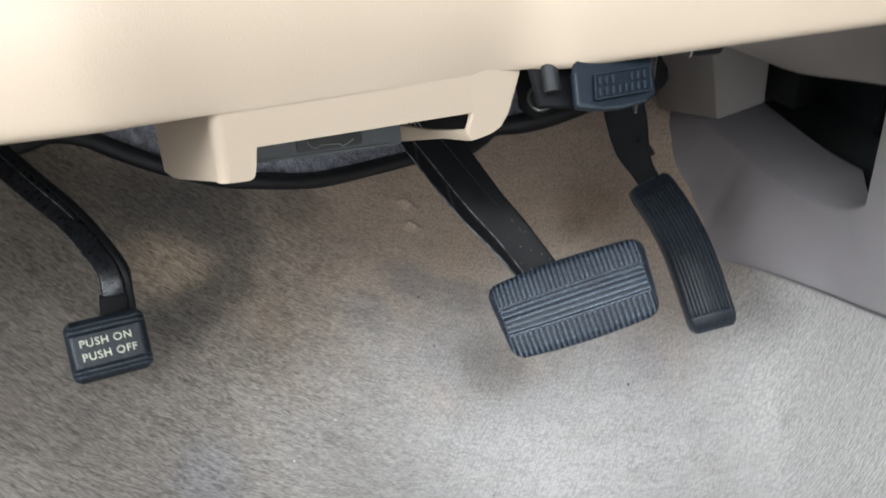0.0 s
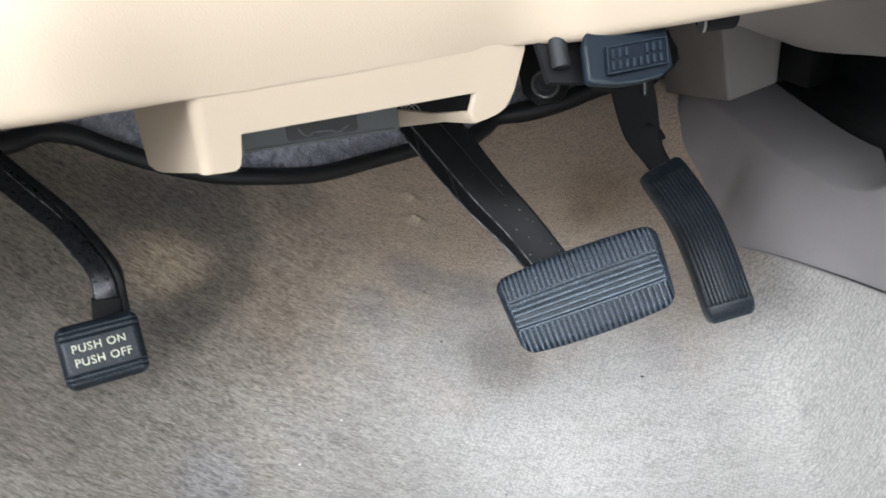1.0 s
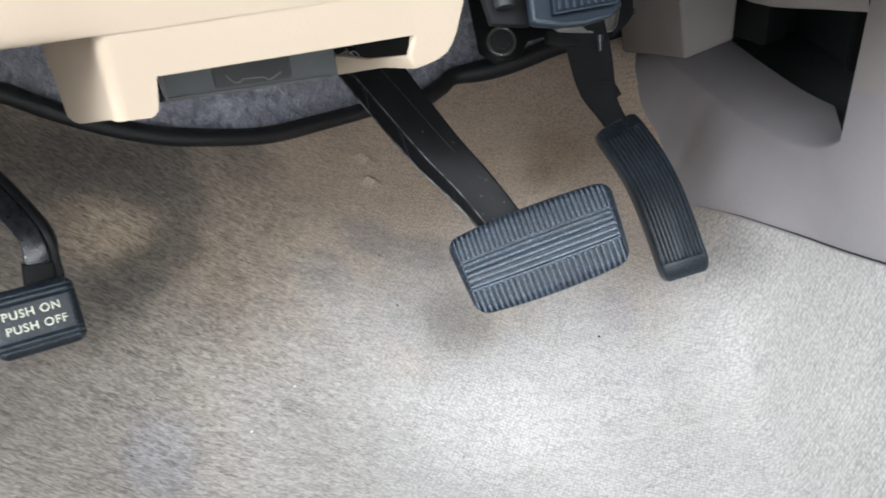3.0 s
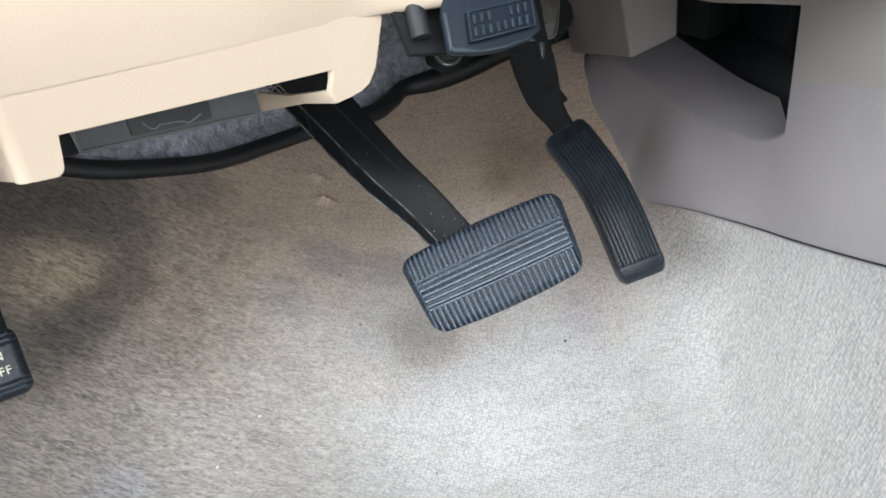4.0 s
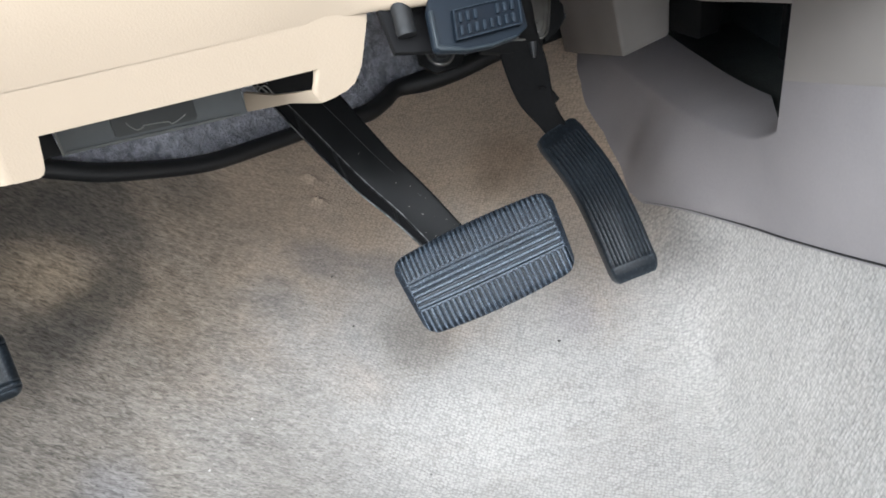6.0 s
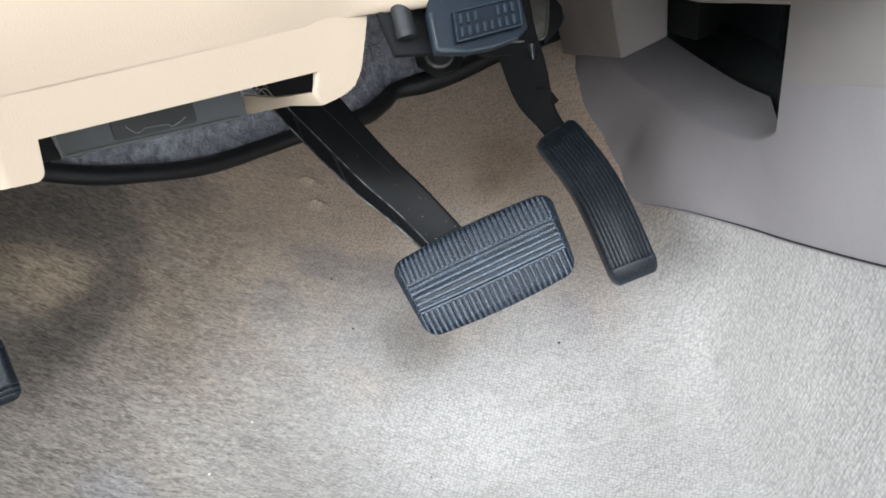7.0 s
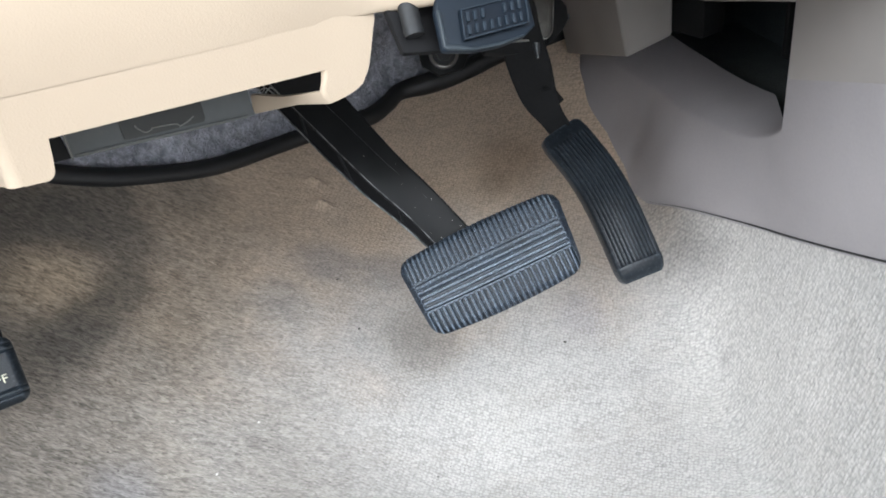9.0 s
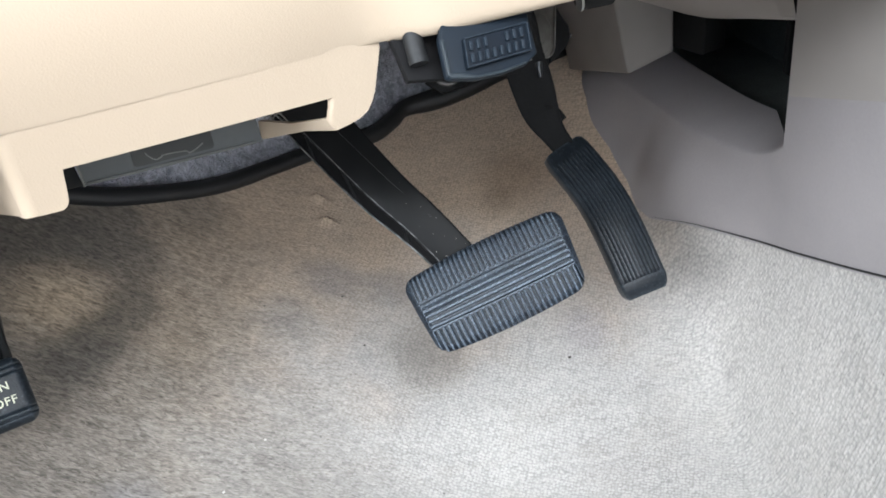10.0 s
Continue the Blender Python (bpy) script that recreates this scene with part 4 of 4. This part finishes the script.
def brake_height(x, y):
    """Thin upright ribs above and below a worn band with long grooves."""
    bow = -2.6 * y * y - 0.55 * x * x
    if abs(y + 0.0005) < 0.0100:
        worn = min(1.0, max(0.25, (0.009 - y) / 0.010))
        rib = groove(y + 0.0006, 0.0040, 0.0014) if abs(x) < 0.0555 else 1.0
        return bow - 0.0030 * worn * (1 - rib)
    if abs(y + 0.0005) < 0.0116 or abs(x) > 0.0560:
        return bow - 0.0004
    rib = groove(x, 0.0038, 0.0016) if y > 0 else groove(x + 0.001, 0.0042, 0.0019)
    return bow - (0.0026 if y > 0 else 0.0036) * (1 - rib)


def build_brake():
    ped = thing("brake_pedal", (0.0976, 0.4253, 0.2509), "black steel brake pedal with a wide dusty ribbed rubber pad", "pedal")
    side = np.array((0.86, 0.22, 0.46))
    face = [(0.082, 0.453, 0.253, 0.027, 0.005), (0.0610, 0.471, 0.285, 0.0275, 0.005), (0.040, 0.491, 0.311, 0.0295, 0.005), (0.014, 0.526, 0.345, 0.033, 0.005), (-0.015, 0.567, 0.383, 0.038, 0.005), (-0.05, 0.61, 0.43, 0.042, 0.005)]
    v, f = sweep(face, side, 60, 0.35)
    mesh_object("arm", v, f, PAINT, ped, "glossy black pressed-steel arm")
    # the folded side wall behind the outer edge, its lip and the webs in it
    rim = [np.array(p[:3]) - side * (p[3] / 2 - 0.0005) for p in face]
    open_by = (0.45, 0.8, 1.0, 1.05, 0.85, 0.5)
    back = [np.array((-0.0064, 0.0030, -0.0066)) * k for k in open_by]
    v, f = sweep([(*(p + b * 0.5), np.linalg.norm(b), 0.0016) for p, b in zip(rim, back)], back[2], 50, 0.3)
    mesh_object("side_wall", v, f, CAVITY_PAINT, ped, "dark folded side wall")
    v, f = sweep([(*(p + b), 0.0024, 0.0050) for p, b in zip(rim, back)], side, 50, 0.4)
    mesh_object("flange", v, f, PAINT, ped, "narrow folded steel flange")
    toward = unit((-0.03, -0.8, 0.55))
    # pale tubes stand in for the highlights on flange and blade
    v, f = tube([(*(p + b * 1.0 + toward * 0.0024 - side * 0.0006), 0.00055) for p, b in zip(rim, back)], 60, 6)
    mesh_object("flange_edge", v, f, EDGE_GLINT, ped, "pale highlight line on the flange edge")
    v, f = tube([(*(p + toward * 0.0021 + side * 0.0008), 0.00050) for p in rim], 60, 6)
    mesh_object("blade_edge", v, f, EDGE_GLINT, ped, "pale highlight line on the blade edge")
    line, gap = curve_points(rim, 60), curve_points(back, 60)
    for k, lead in ((14, -3), (30, -5), (38, -3)):
        a, b = line[k] + toward * 0.0012, line[k + lead] + gap[k + lead] + toward * 0.0012
        v, f = sweep([(*a, 0.0028, 0.0025), (*((a + b) / 2 - toward * 0.0006), 0.0022, 0.0025), (*b, 0.0028, 0.0025)], unit(line[k + 1] - line[k]), 10, 0.35)
        mesh_object("web", v, f, PAINT, ped)
    # a long thin scratch in the paint
    mid = [np.array(p[:3]) + side * p[3] * q + toward * 0.0025 for p, q in zip(face[1:], (0.22, 0.16, 0.08, -0.04, -0.16))]
    v, f = tube([(*p, 0.0002) for p in mid], 50, 5)
    mesh_object("scratch", v, f, GUN, ped, "long thin scratch")
    # grains of dust lying on the blade
    along = curve_points([q[:3] for q in face], 60)
    for u, across, size in ((2, 0.004, 0.00034), (4, -0.006, 0.0003), (5, 0.008, 0.0003), (9, -0.002, 0.00026), (15, 0.006, 0.00028), (3, 0.010, 0.00024), (6, -0.009, 0.00026), (7, 0.003, 0.00022), (11, 0.008, 0.00024), (12, -0.005, 0.00022), (18, 0.001, 0.00024), (22, 0.009, 0.00022), (27, -0.003, 0.00022)):
        bm = bmesh.new()
        bmesh.ops.create_icosphere(bm, subdivisions=1, radius=size)
        bmesh.ops.translate(bm, verts=bm.verts, vec=Vector(along[u] + side * across + toward * 0.0026))
        part("dust_grain", bm, PALE_SPECK, ped, "pale grain of dust")
    xa, na = (0.1093 + 0.1004, -0.0061, 0.055), (-0.17, -0.75, 0.64)
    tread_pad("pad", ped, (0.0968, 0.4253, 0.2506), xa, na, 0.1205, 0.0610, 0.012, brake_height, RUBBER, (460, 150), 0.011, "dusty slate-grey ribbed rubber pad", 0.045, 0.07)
    xa_u = unit(xa)
    na_u = unit(np.asarray(na) - np.dot(na, xa_u) * xa_u)
    ya_u = np.cross(na_u, xa_u)
    part("backing_plate", prism(rounded_rect(0.108, 0.050, 0.01), np.array((0.0976, 0.4253, 0.2509)) - na_u * 0.0150, xa_u, ya_u, 0.004, 0.001), PAINT, ped)
    return ped


build_brake()


def build_accelerator():
    ped = thing("accelerator_pedal", (0.215, 0.50, 0.18), "black accelerator pedal with a long curved ribbed pad", "pedal")
    mid = curve_points([(0.1990, 0.569, 0.2655), (0.2130, 0.532, 0.240), (0.2195, 0.501, 0.2165), (0.2262, 0.4585, 0.1748)], 110)
    side0, side1 = np.array((0.95, -0.28, -0.04)), np.array((0.93, 0.15, 0.30))
    verts, faces, nw = [], [], 72
    for i, p in enumerate(mid):
        u = i / (len(mid) - 1)
        ahead = unit(mid[min(i + 1, len(mid) - 1)] - mid[max(i - 1, 0)])
        s = side0 * (1 - u) + side1 * u
        s = unit(s - np.dot(s, ahead) * ahead)
        nrm = unit(np.cross(ahead, s))
        if nrm[1] > 0:
            nrm = -nrm
        half = float(np.interp(u, (0, 0.012, 0.07, 0.95, 0.985, 1), (0.0160, 0.0188, 0.0202, 0.0195, 0.0180, 0.0155)))
        for j in range(nw + 1):
            x = (2 * j / nw - 1) * half
            edge = half - abs(x)
            rib = groove(x, 0.0033, 0.0010) if (edge > 0.003 and 0.085 < u < 0.925) else (1.0 if not (0.925 <= u < 0.94) else 1.35)
            hgt = -0.0016 * (1 - rib) - 0.002 * max(0.0, 1 - edge / 0.0025) ** 2 - 4.0 * x * x - 0.006 * max(0.0, (u - 0.94) / 0.06) ** 2
            verts.append(p + s * x + nrm * hgt)
    row, rows = nw + 1, len(mid)
    for i in range(rows - 1):
        for j in range(nw):
            a = i * row + j
            faces.append((a, a + 1, a + row + 1, a + row))
    loop = list(range(row)) + [i * row + nw for i in range(1, rows)] + [(rows - 1) * row + j for j in range(nw - 1, -1, -1)] + [i * row for i in range(rows - 2, 0, -1)]
    start = len(verts)
    away = np.array((0.10, 0.80, -0.58)) * 0.017
    for k in loop:
        verts.append(np.asarray(verts[k]) + away)
    m = len(loop)
    for k in range(m):
        faces.append((loop[k], start + k, start + (k + 1) % m, loop[(k + 1) % m]))
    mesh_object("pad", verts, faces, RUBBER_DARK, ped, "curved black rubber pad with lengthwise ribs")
    side = (0.93, -0.3, 0.1)
    v, f = sweep([(0.211, 0.552, 0.243, 0.018, 0.010), (0.1975, 0.580, 0.268, 0.021, 0.010), (0.1900, 0.592, 0.288, 0.031, 0.010), (0.1865, 0.600, 0.312, 0.036, 0.010), (0.1825, 0.605, 0.338, 0.035, 0.010), (0.180, 0.606, 0.368, 0.033, 0.010), (0.172, 0.60, 0.40, 0.03, 0.010)], side, 50, 0.3)
    mesh_object("arm", v, f, BLACK, ped)
    part("stop_lug", prism([(-0.012, -0.012), (0.004, -0.008), (0.0085, -0.001), (0.002, 0.012), (-0.008, 0.022), (-0.012, 0.022)], (0.2035, 0.594, 0.280), unit(side), (0, -0.5, 0.86), 0.0016, 0.0006), BLACK, ped)
    # plated bracket at the head of the arm, with the drive motor's end and its bolts
    o = np.array((0.2080, 0.600, 0.3324))
    xa = unit((0.985, 0.05, -0.165))
    ya = unit(np.array((0.0, 0.5, 0.86)) - np.dot((0.0, 0.5, 0.86), xa) * xa)
    na = np.cross(xa, ya)

    def flat(points):
        return [(0.001 * x, 0.001 * y) for x, y in points]

    outline = flat([(-58, 6), (-50, 1), (-8, 0), (-2, 3), (1, 9), (4, 26), (7, 46), (-46, 52), (-54, 34), (-50, 20)])
    br = part("bracket", prism(outline, o, xa, ya, -0.004, 0.0016, 3), STEEL, ped, "zinc-plated steel bracket")
    boss = flat([(-23, 6), (-8, 4), (-3, 9), (0, 26), (-4, 36), (-20, 36), (-26, 28)])
    part("boss", prism(boss, o, xa, ya, 0.0030, 0.0026, 4), STEEL, br, "raised pressed boss")
    v, f = tube([(*(o + xa * x * 0.001 + ya * y * 0.001 + na * 0.0004), 0.0010) for x, y in ((-50, 1), (-30, 0.2), (-8, 0.4), (-2, 3), (1, 9), (4, 26), (7, 46))], 60, 8)
    mesh_object("rolled_edge", v, f, STEEL, br, "bright rolled edge")
    m0 = o - xa * 0.036 + ya * 0.024
    part("motor_end", rod(m0 - na * 0.003, m0 + na * 0.0022, 0.0165, 36, 0.0155), BLACK, br, "round black motor end")
    part("motor_pin", rod(m0 + na * 0.0015, m0 + na * 0.0052, 0.0030, 16, 0.0018), STEEL, br, "small bright motor pin")
    b0 = o - xa * 0.0125 + ya * 0.017
    part("bolt", join(rod(b0 + na * 0.0028, b0 + na * 0.0042, 0.0082, 28), rod(b0 + na * 0.0042, b0 + na * 0.0088, 0.0064, 6, 0.0058)), STEEL, br, "bright hexagon bolt")
    s0 = o - xa * 0.058 + ya * 0.012
    part("screw", join(rod(s0 - na * 0.004, s0 + na * 0.003, 0.0042, 18), rod(s0 + na * 0.003, s0 + na * 0.0056, 0.0054, 6)), STEEL, br, "bright set screw")
    part("foot_plate", prism(flat([(-57, -6), (-34, -9), (-3, -7), (-1, 3), (-58, 3)]), o - na * 0.006, xa, ya, -0.012, 0.0015), BLACK, ped)
    part("side_block", prism(flat([(-2, -4), (6, 2), (15, 10), (19, 16), (19, 27), (15, 33), (10, 44), (0, 44)]), o - na * 0.004, xa, ya, -0.018, 0.0018), BLACK, ped)
    tip = o + xa * 0.0195 + ya * 0.0195 - na * 0.010
    part("nub", rod(tip - xa * 0.004, tip + xa * 0.0022, 0.0034, 14, 0.0026), GUN, ped, "small bare metal stud")
    pin = o - xa * 0.0150 - ya * 0.003 + na * 0.001
    part("pivot_pin", rod(pin, pin - ya * 0.0125, 0.0034, 14, 0.0014), GUN, ped, "small plated pin")
    return ped


build_accelerator()


def build_parking():
    ped = thing("parking_brake_pedal", (-0.239, 0.408, 0.279), "black foot-operated parking brake pedal with printed rubber pad", "pedal")
    side = (0.80, 0.51, 0.33)
    v, f = sweep([(-0.2394, 0.4307, 0.2836, 0.0180, 0.006), (-0.2358, 0.4349, 0.3013, 0.0160, 0.006), (-0.2366, 0.4428, 0.3153, 0.0148, 0.006), (-0.2465, 0.4552, 0.3272, 0.0148, 0.006), (-0.2678, 0.4774, 0.3439, 0.0152, 0.006), (-0.2998, 0.5044, 0.3629, 0.0170, 0.006), (-0.3478, 0.5464, 0.3909, 0.0190, 0.006)], side, 80, 0.3)
    mesh_object("arm", v, f, WORN, ped, "black steel arm with paint worn bright")
    v, f = sweep([(-0.2389, 0.4299, 0.2842, 0.020, 0.0075), (-0.2368, 0.4315, 0.2944, 0.0195, 0.0075), (-0.2351, 0.4338, 0.3028, 0.019, 0.0072)], side, 14, 0.3)
    mesh_object("neck", v, f, PAINT, ped, "black painted neck above the pad")
    near = unit((0.35, -0.75, 0.55))
    outer = [(-0.2364, 0.4345, 0.301), (-0.2382, 0.4418, 0.3146), (-0.2487, 0.4538, 0.3263), (-0.270, 0.476, 0.343), (-0.302, 0.503, 0.362)]
    # pale tube as the painted highlight along the arm
    v, f = tube([(*(np.array(p) - np.array(side) * 0.0047 + near * 0.0018), 0.0005) for p in outer], 50, 6)
    mesh_object("arm_edge", v, f, EDGE_GLINT, ped, "pale highlight line on the arm edge")
    crease = [(-0.2319, 0.4366, 0.2837), (-0.2298, 0.4396, 0.2960), (-0.2298, 0.4469, 0.3115), (-0.2392, 0.4589, 0.3251), (-0.2625, 0.4825, 0.3465), (-0.2945, 0.5095, 0.3655), (-0.3425, 0.5515, 0.3935)]
    v, f = sweep([(p[0] + 0.0015, p[1] + 0.003, p[2] + 0.001, 0.0055, 0.016) for p in crease], side, 70, 0.35)
    mesh_object("flange", v, f, PAINT, ped, "dark folded flange")
    # another pale tube, the highlight on the fold
    v, f = tube([(p[0] - 0.0022, p[1] - 0.0045, p[2] + 0.0010, 0.0005) for p in crease[1:]], 60, 6)
    mesh_object("crease_edge", v, f, EDGE_GLINT, ped, "thin highlight line on the fold")
    xa = unit((0.0449, 0.0208, -0.0077))
    na = np.array((0.431, -0.734, 0.524))
    na = unit(na - np.dot(na, xa) * xa)
    ya = np.cross(na, xa)
    c = np.array((-0.2388, 0.4075, 0.2778))

    def height(x, y):
        g = sum(math.exp(-((y - q) / 0.0007) ** 2) for q in (0.0165, 0.0125, -0.0125, -0.0160))
        return -2.2 * y * y - 0.0011 * min(1.0, g)

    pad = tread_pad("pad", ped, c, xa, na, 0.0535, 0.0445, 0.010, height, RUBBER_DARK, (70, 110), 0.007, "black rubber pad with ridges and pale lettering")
    for text, dy, dx in (("PUSH ON", 0.0028, -0.0012), ("PUSH OFF", -0.0068, -0.0002)):
        cu = bpy.data.curves.new("lettering", "FONT")
        cu.body, cu.size, cu.align_x, cu.extrude, cu.offset = text, 0.0076, "CENTER", 0.0002, 0.00005
        cu.space_character = 1.12
        tmp = new("lettering", cu)
        me = bpy.data.meshes.new_from_object(tmp)
        bpy.data.objects.remove(tmp)
        vs = [c + xa * (v.co.x * 0.98 + dx) + ya * (v.co.y + dy) + na * (v.co.z + 0.0002 - 2.2 * (v.co.y + dy) ** 2) for v in me.vertices]
        fs = [list(p.vertices) for p in me.polygons]
        mesh_object("lettering", vs, fs, LETTER, pad, "pale yellow words " + text, False)
    return ped


build_parking()


# ---- small things on the carpet ----
def speck(x, y, size, mat, label):
    bm = bmesh.new()
    bmesh.ops.create_icosphere(bm, subdivisions=2, radius=size)
    for v in bm.verts:
        v.co *= 1 + 0.4 * noise.noise(v.co * 900 + Vector((x * 50, y * 50, 0)))
        v.co.z *= 0.5
        v.co += Vector((x, y, floor_height(x, y) + size * 0.3))
    ob = part("crumb", bm, mat, None)
    return tagged(ob, label, "crumb", "crumbs on the carpet")


speck(0.188, 0.576, 0.0016, SPECK, "dark crumb lying on the pale carpet")
speck(-0.017, 0.608, 0.0012, SPECK, "tiny dark crumb on the soiled carpet")
speck(-0.118, 0.505, 0.0012, PALE_SPECK, "tiny pale lint speck on the carpet")
speck(-0.150, 0.450, 0.0013, PALE_SPECK, "tiny pale lint speck on the carpet")
speck(-0.028, 0.661, 0.0011, SPECK, "tiny dark crumb on the soiled carpet")

# ---- unseen walls added to close the cabin ----
# unseen; drawn back to y 0.28 to keep door light off the carpet
wall_box("wall_left", (-0.47, 0.28, -0.1), (-0.43, 1.1, 0.9), GREY_TOP, "plain grey kick panel beside the footwell, extended to block door light", "wall")
wall_box("wall_front", (-0.5, 1.10, -0.1), (1.3, 1.14, 0.95), CAVITY, "dark firewall behind the insulation", "wall")
wall_box("wall_back", (-0.9, -1.35, -0.1), (1.4, -1.30, 0.85), GREY_TOP, "plain grey rear of the cabin", "wall")
wall_box("wall_right", (1.36, -1.3, -0.1), (1.40, 1.1, 0.7), GREY_TOP, "plain grey far door below its window", "wall")
# unseen roof pieces; the gap between is assumed for the overhead lamp
wall_box("ceiling", (-0.9, -1.35, 1.32), (1.4, -0.80, 1.36), CREAM, "plain pale cabin roof lining behind the gap for the overhead lamp", "ceiling")
wall_box("ceiling_front", (-0.9, -0.10, 1.32), (1.4, 0.55, 1.36), CREAM, "plain pale cabin roof lining ahead of the gap for the overhead lamp", "ceiling")
wall_box("floor_rear", (-0.9, -1.35, -0.14), (1.4, 0.03, -0.06), CARPET, "grey-beige cabin floor carpet behind the footwell", "floor")
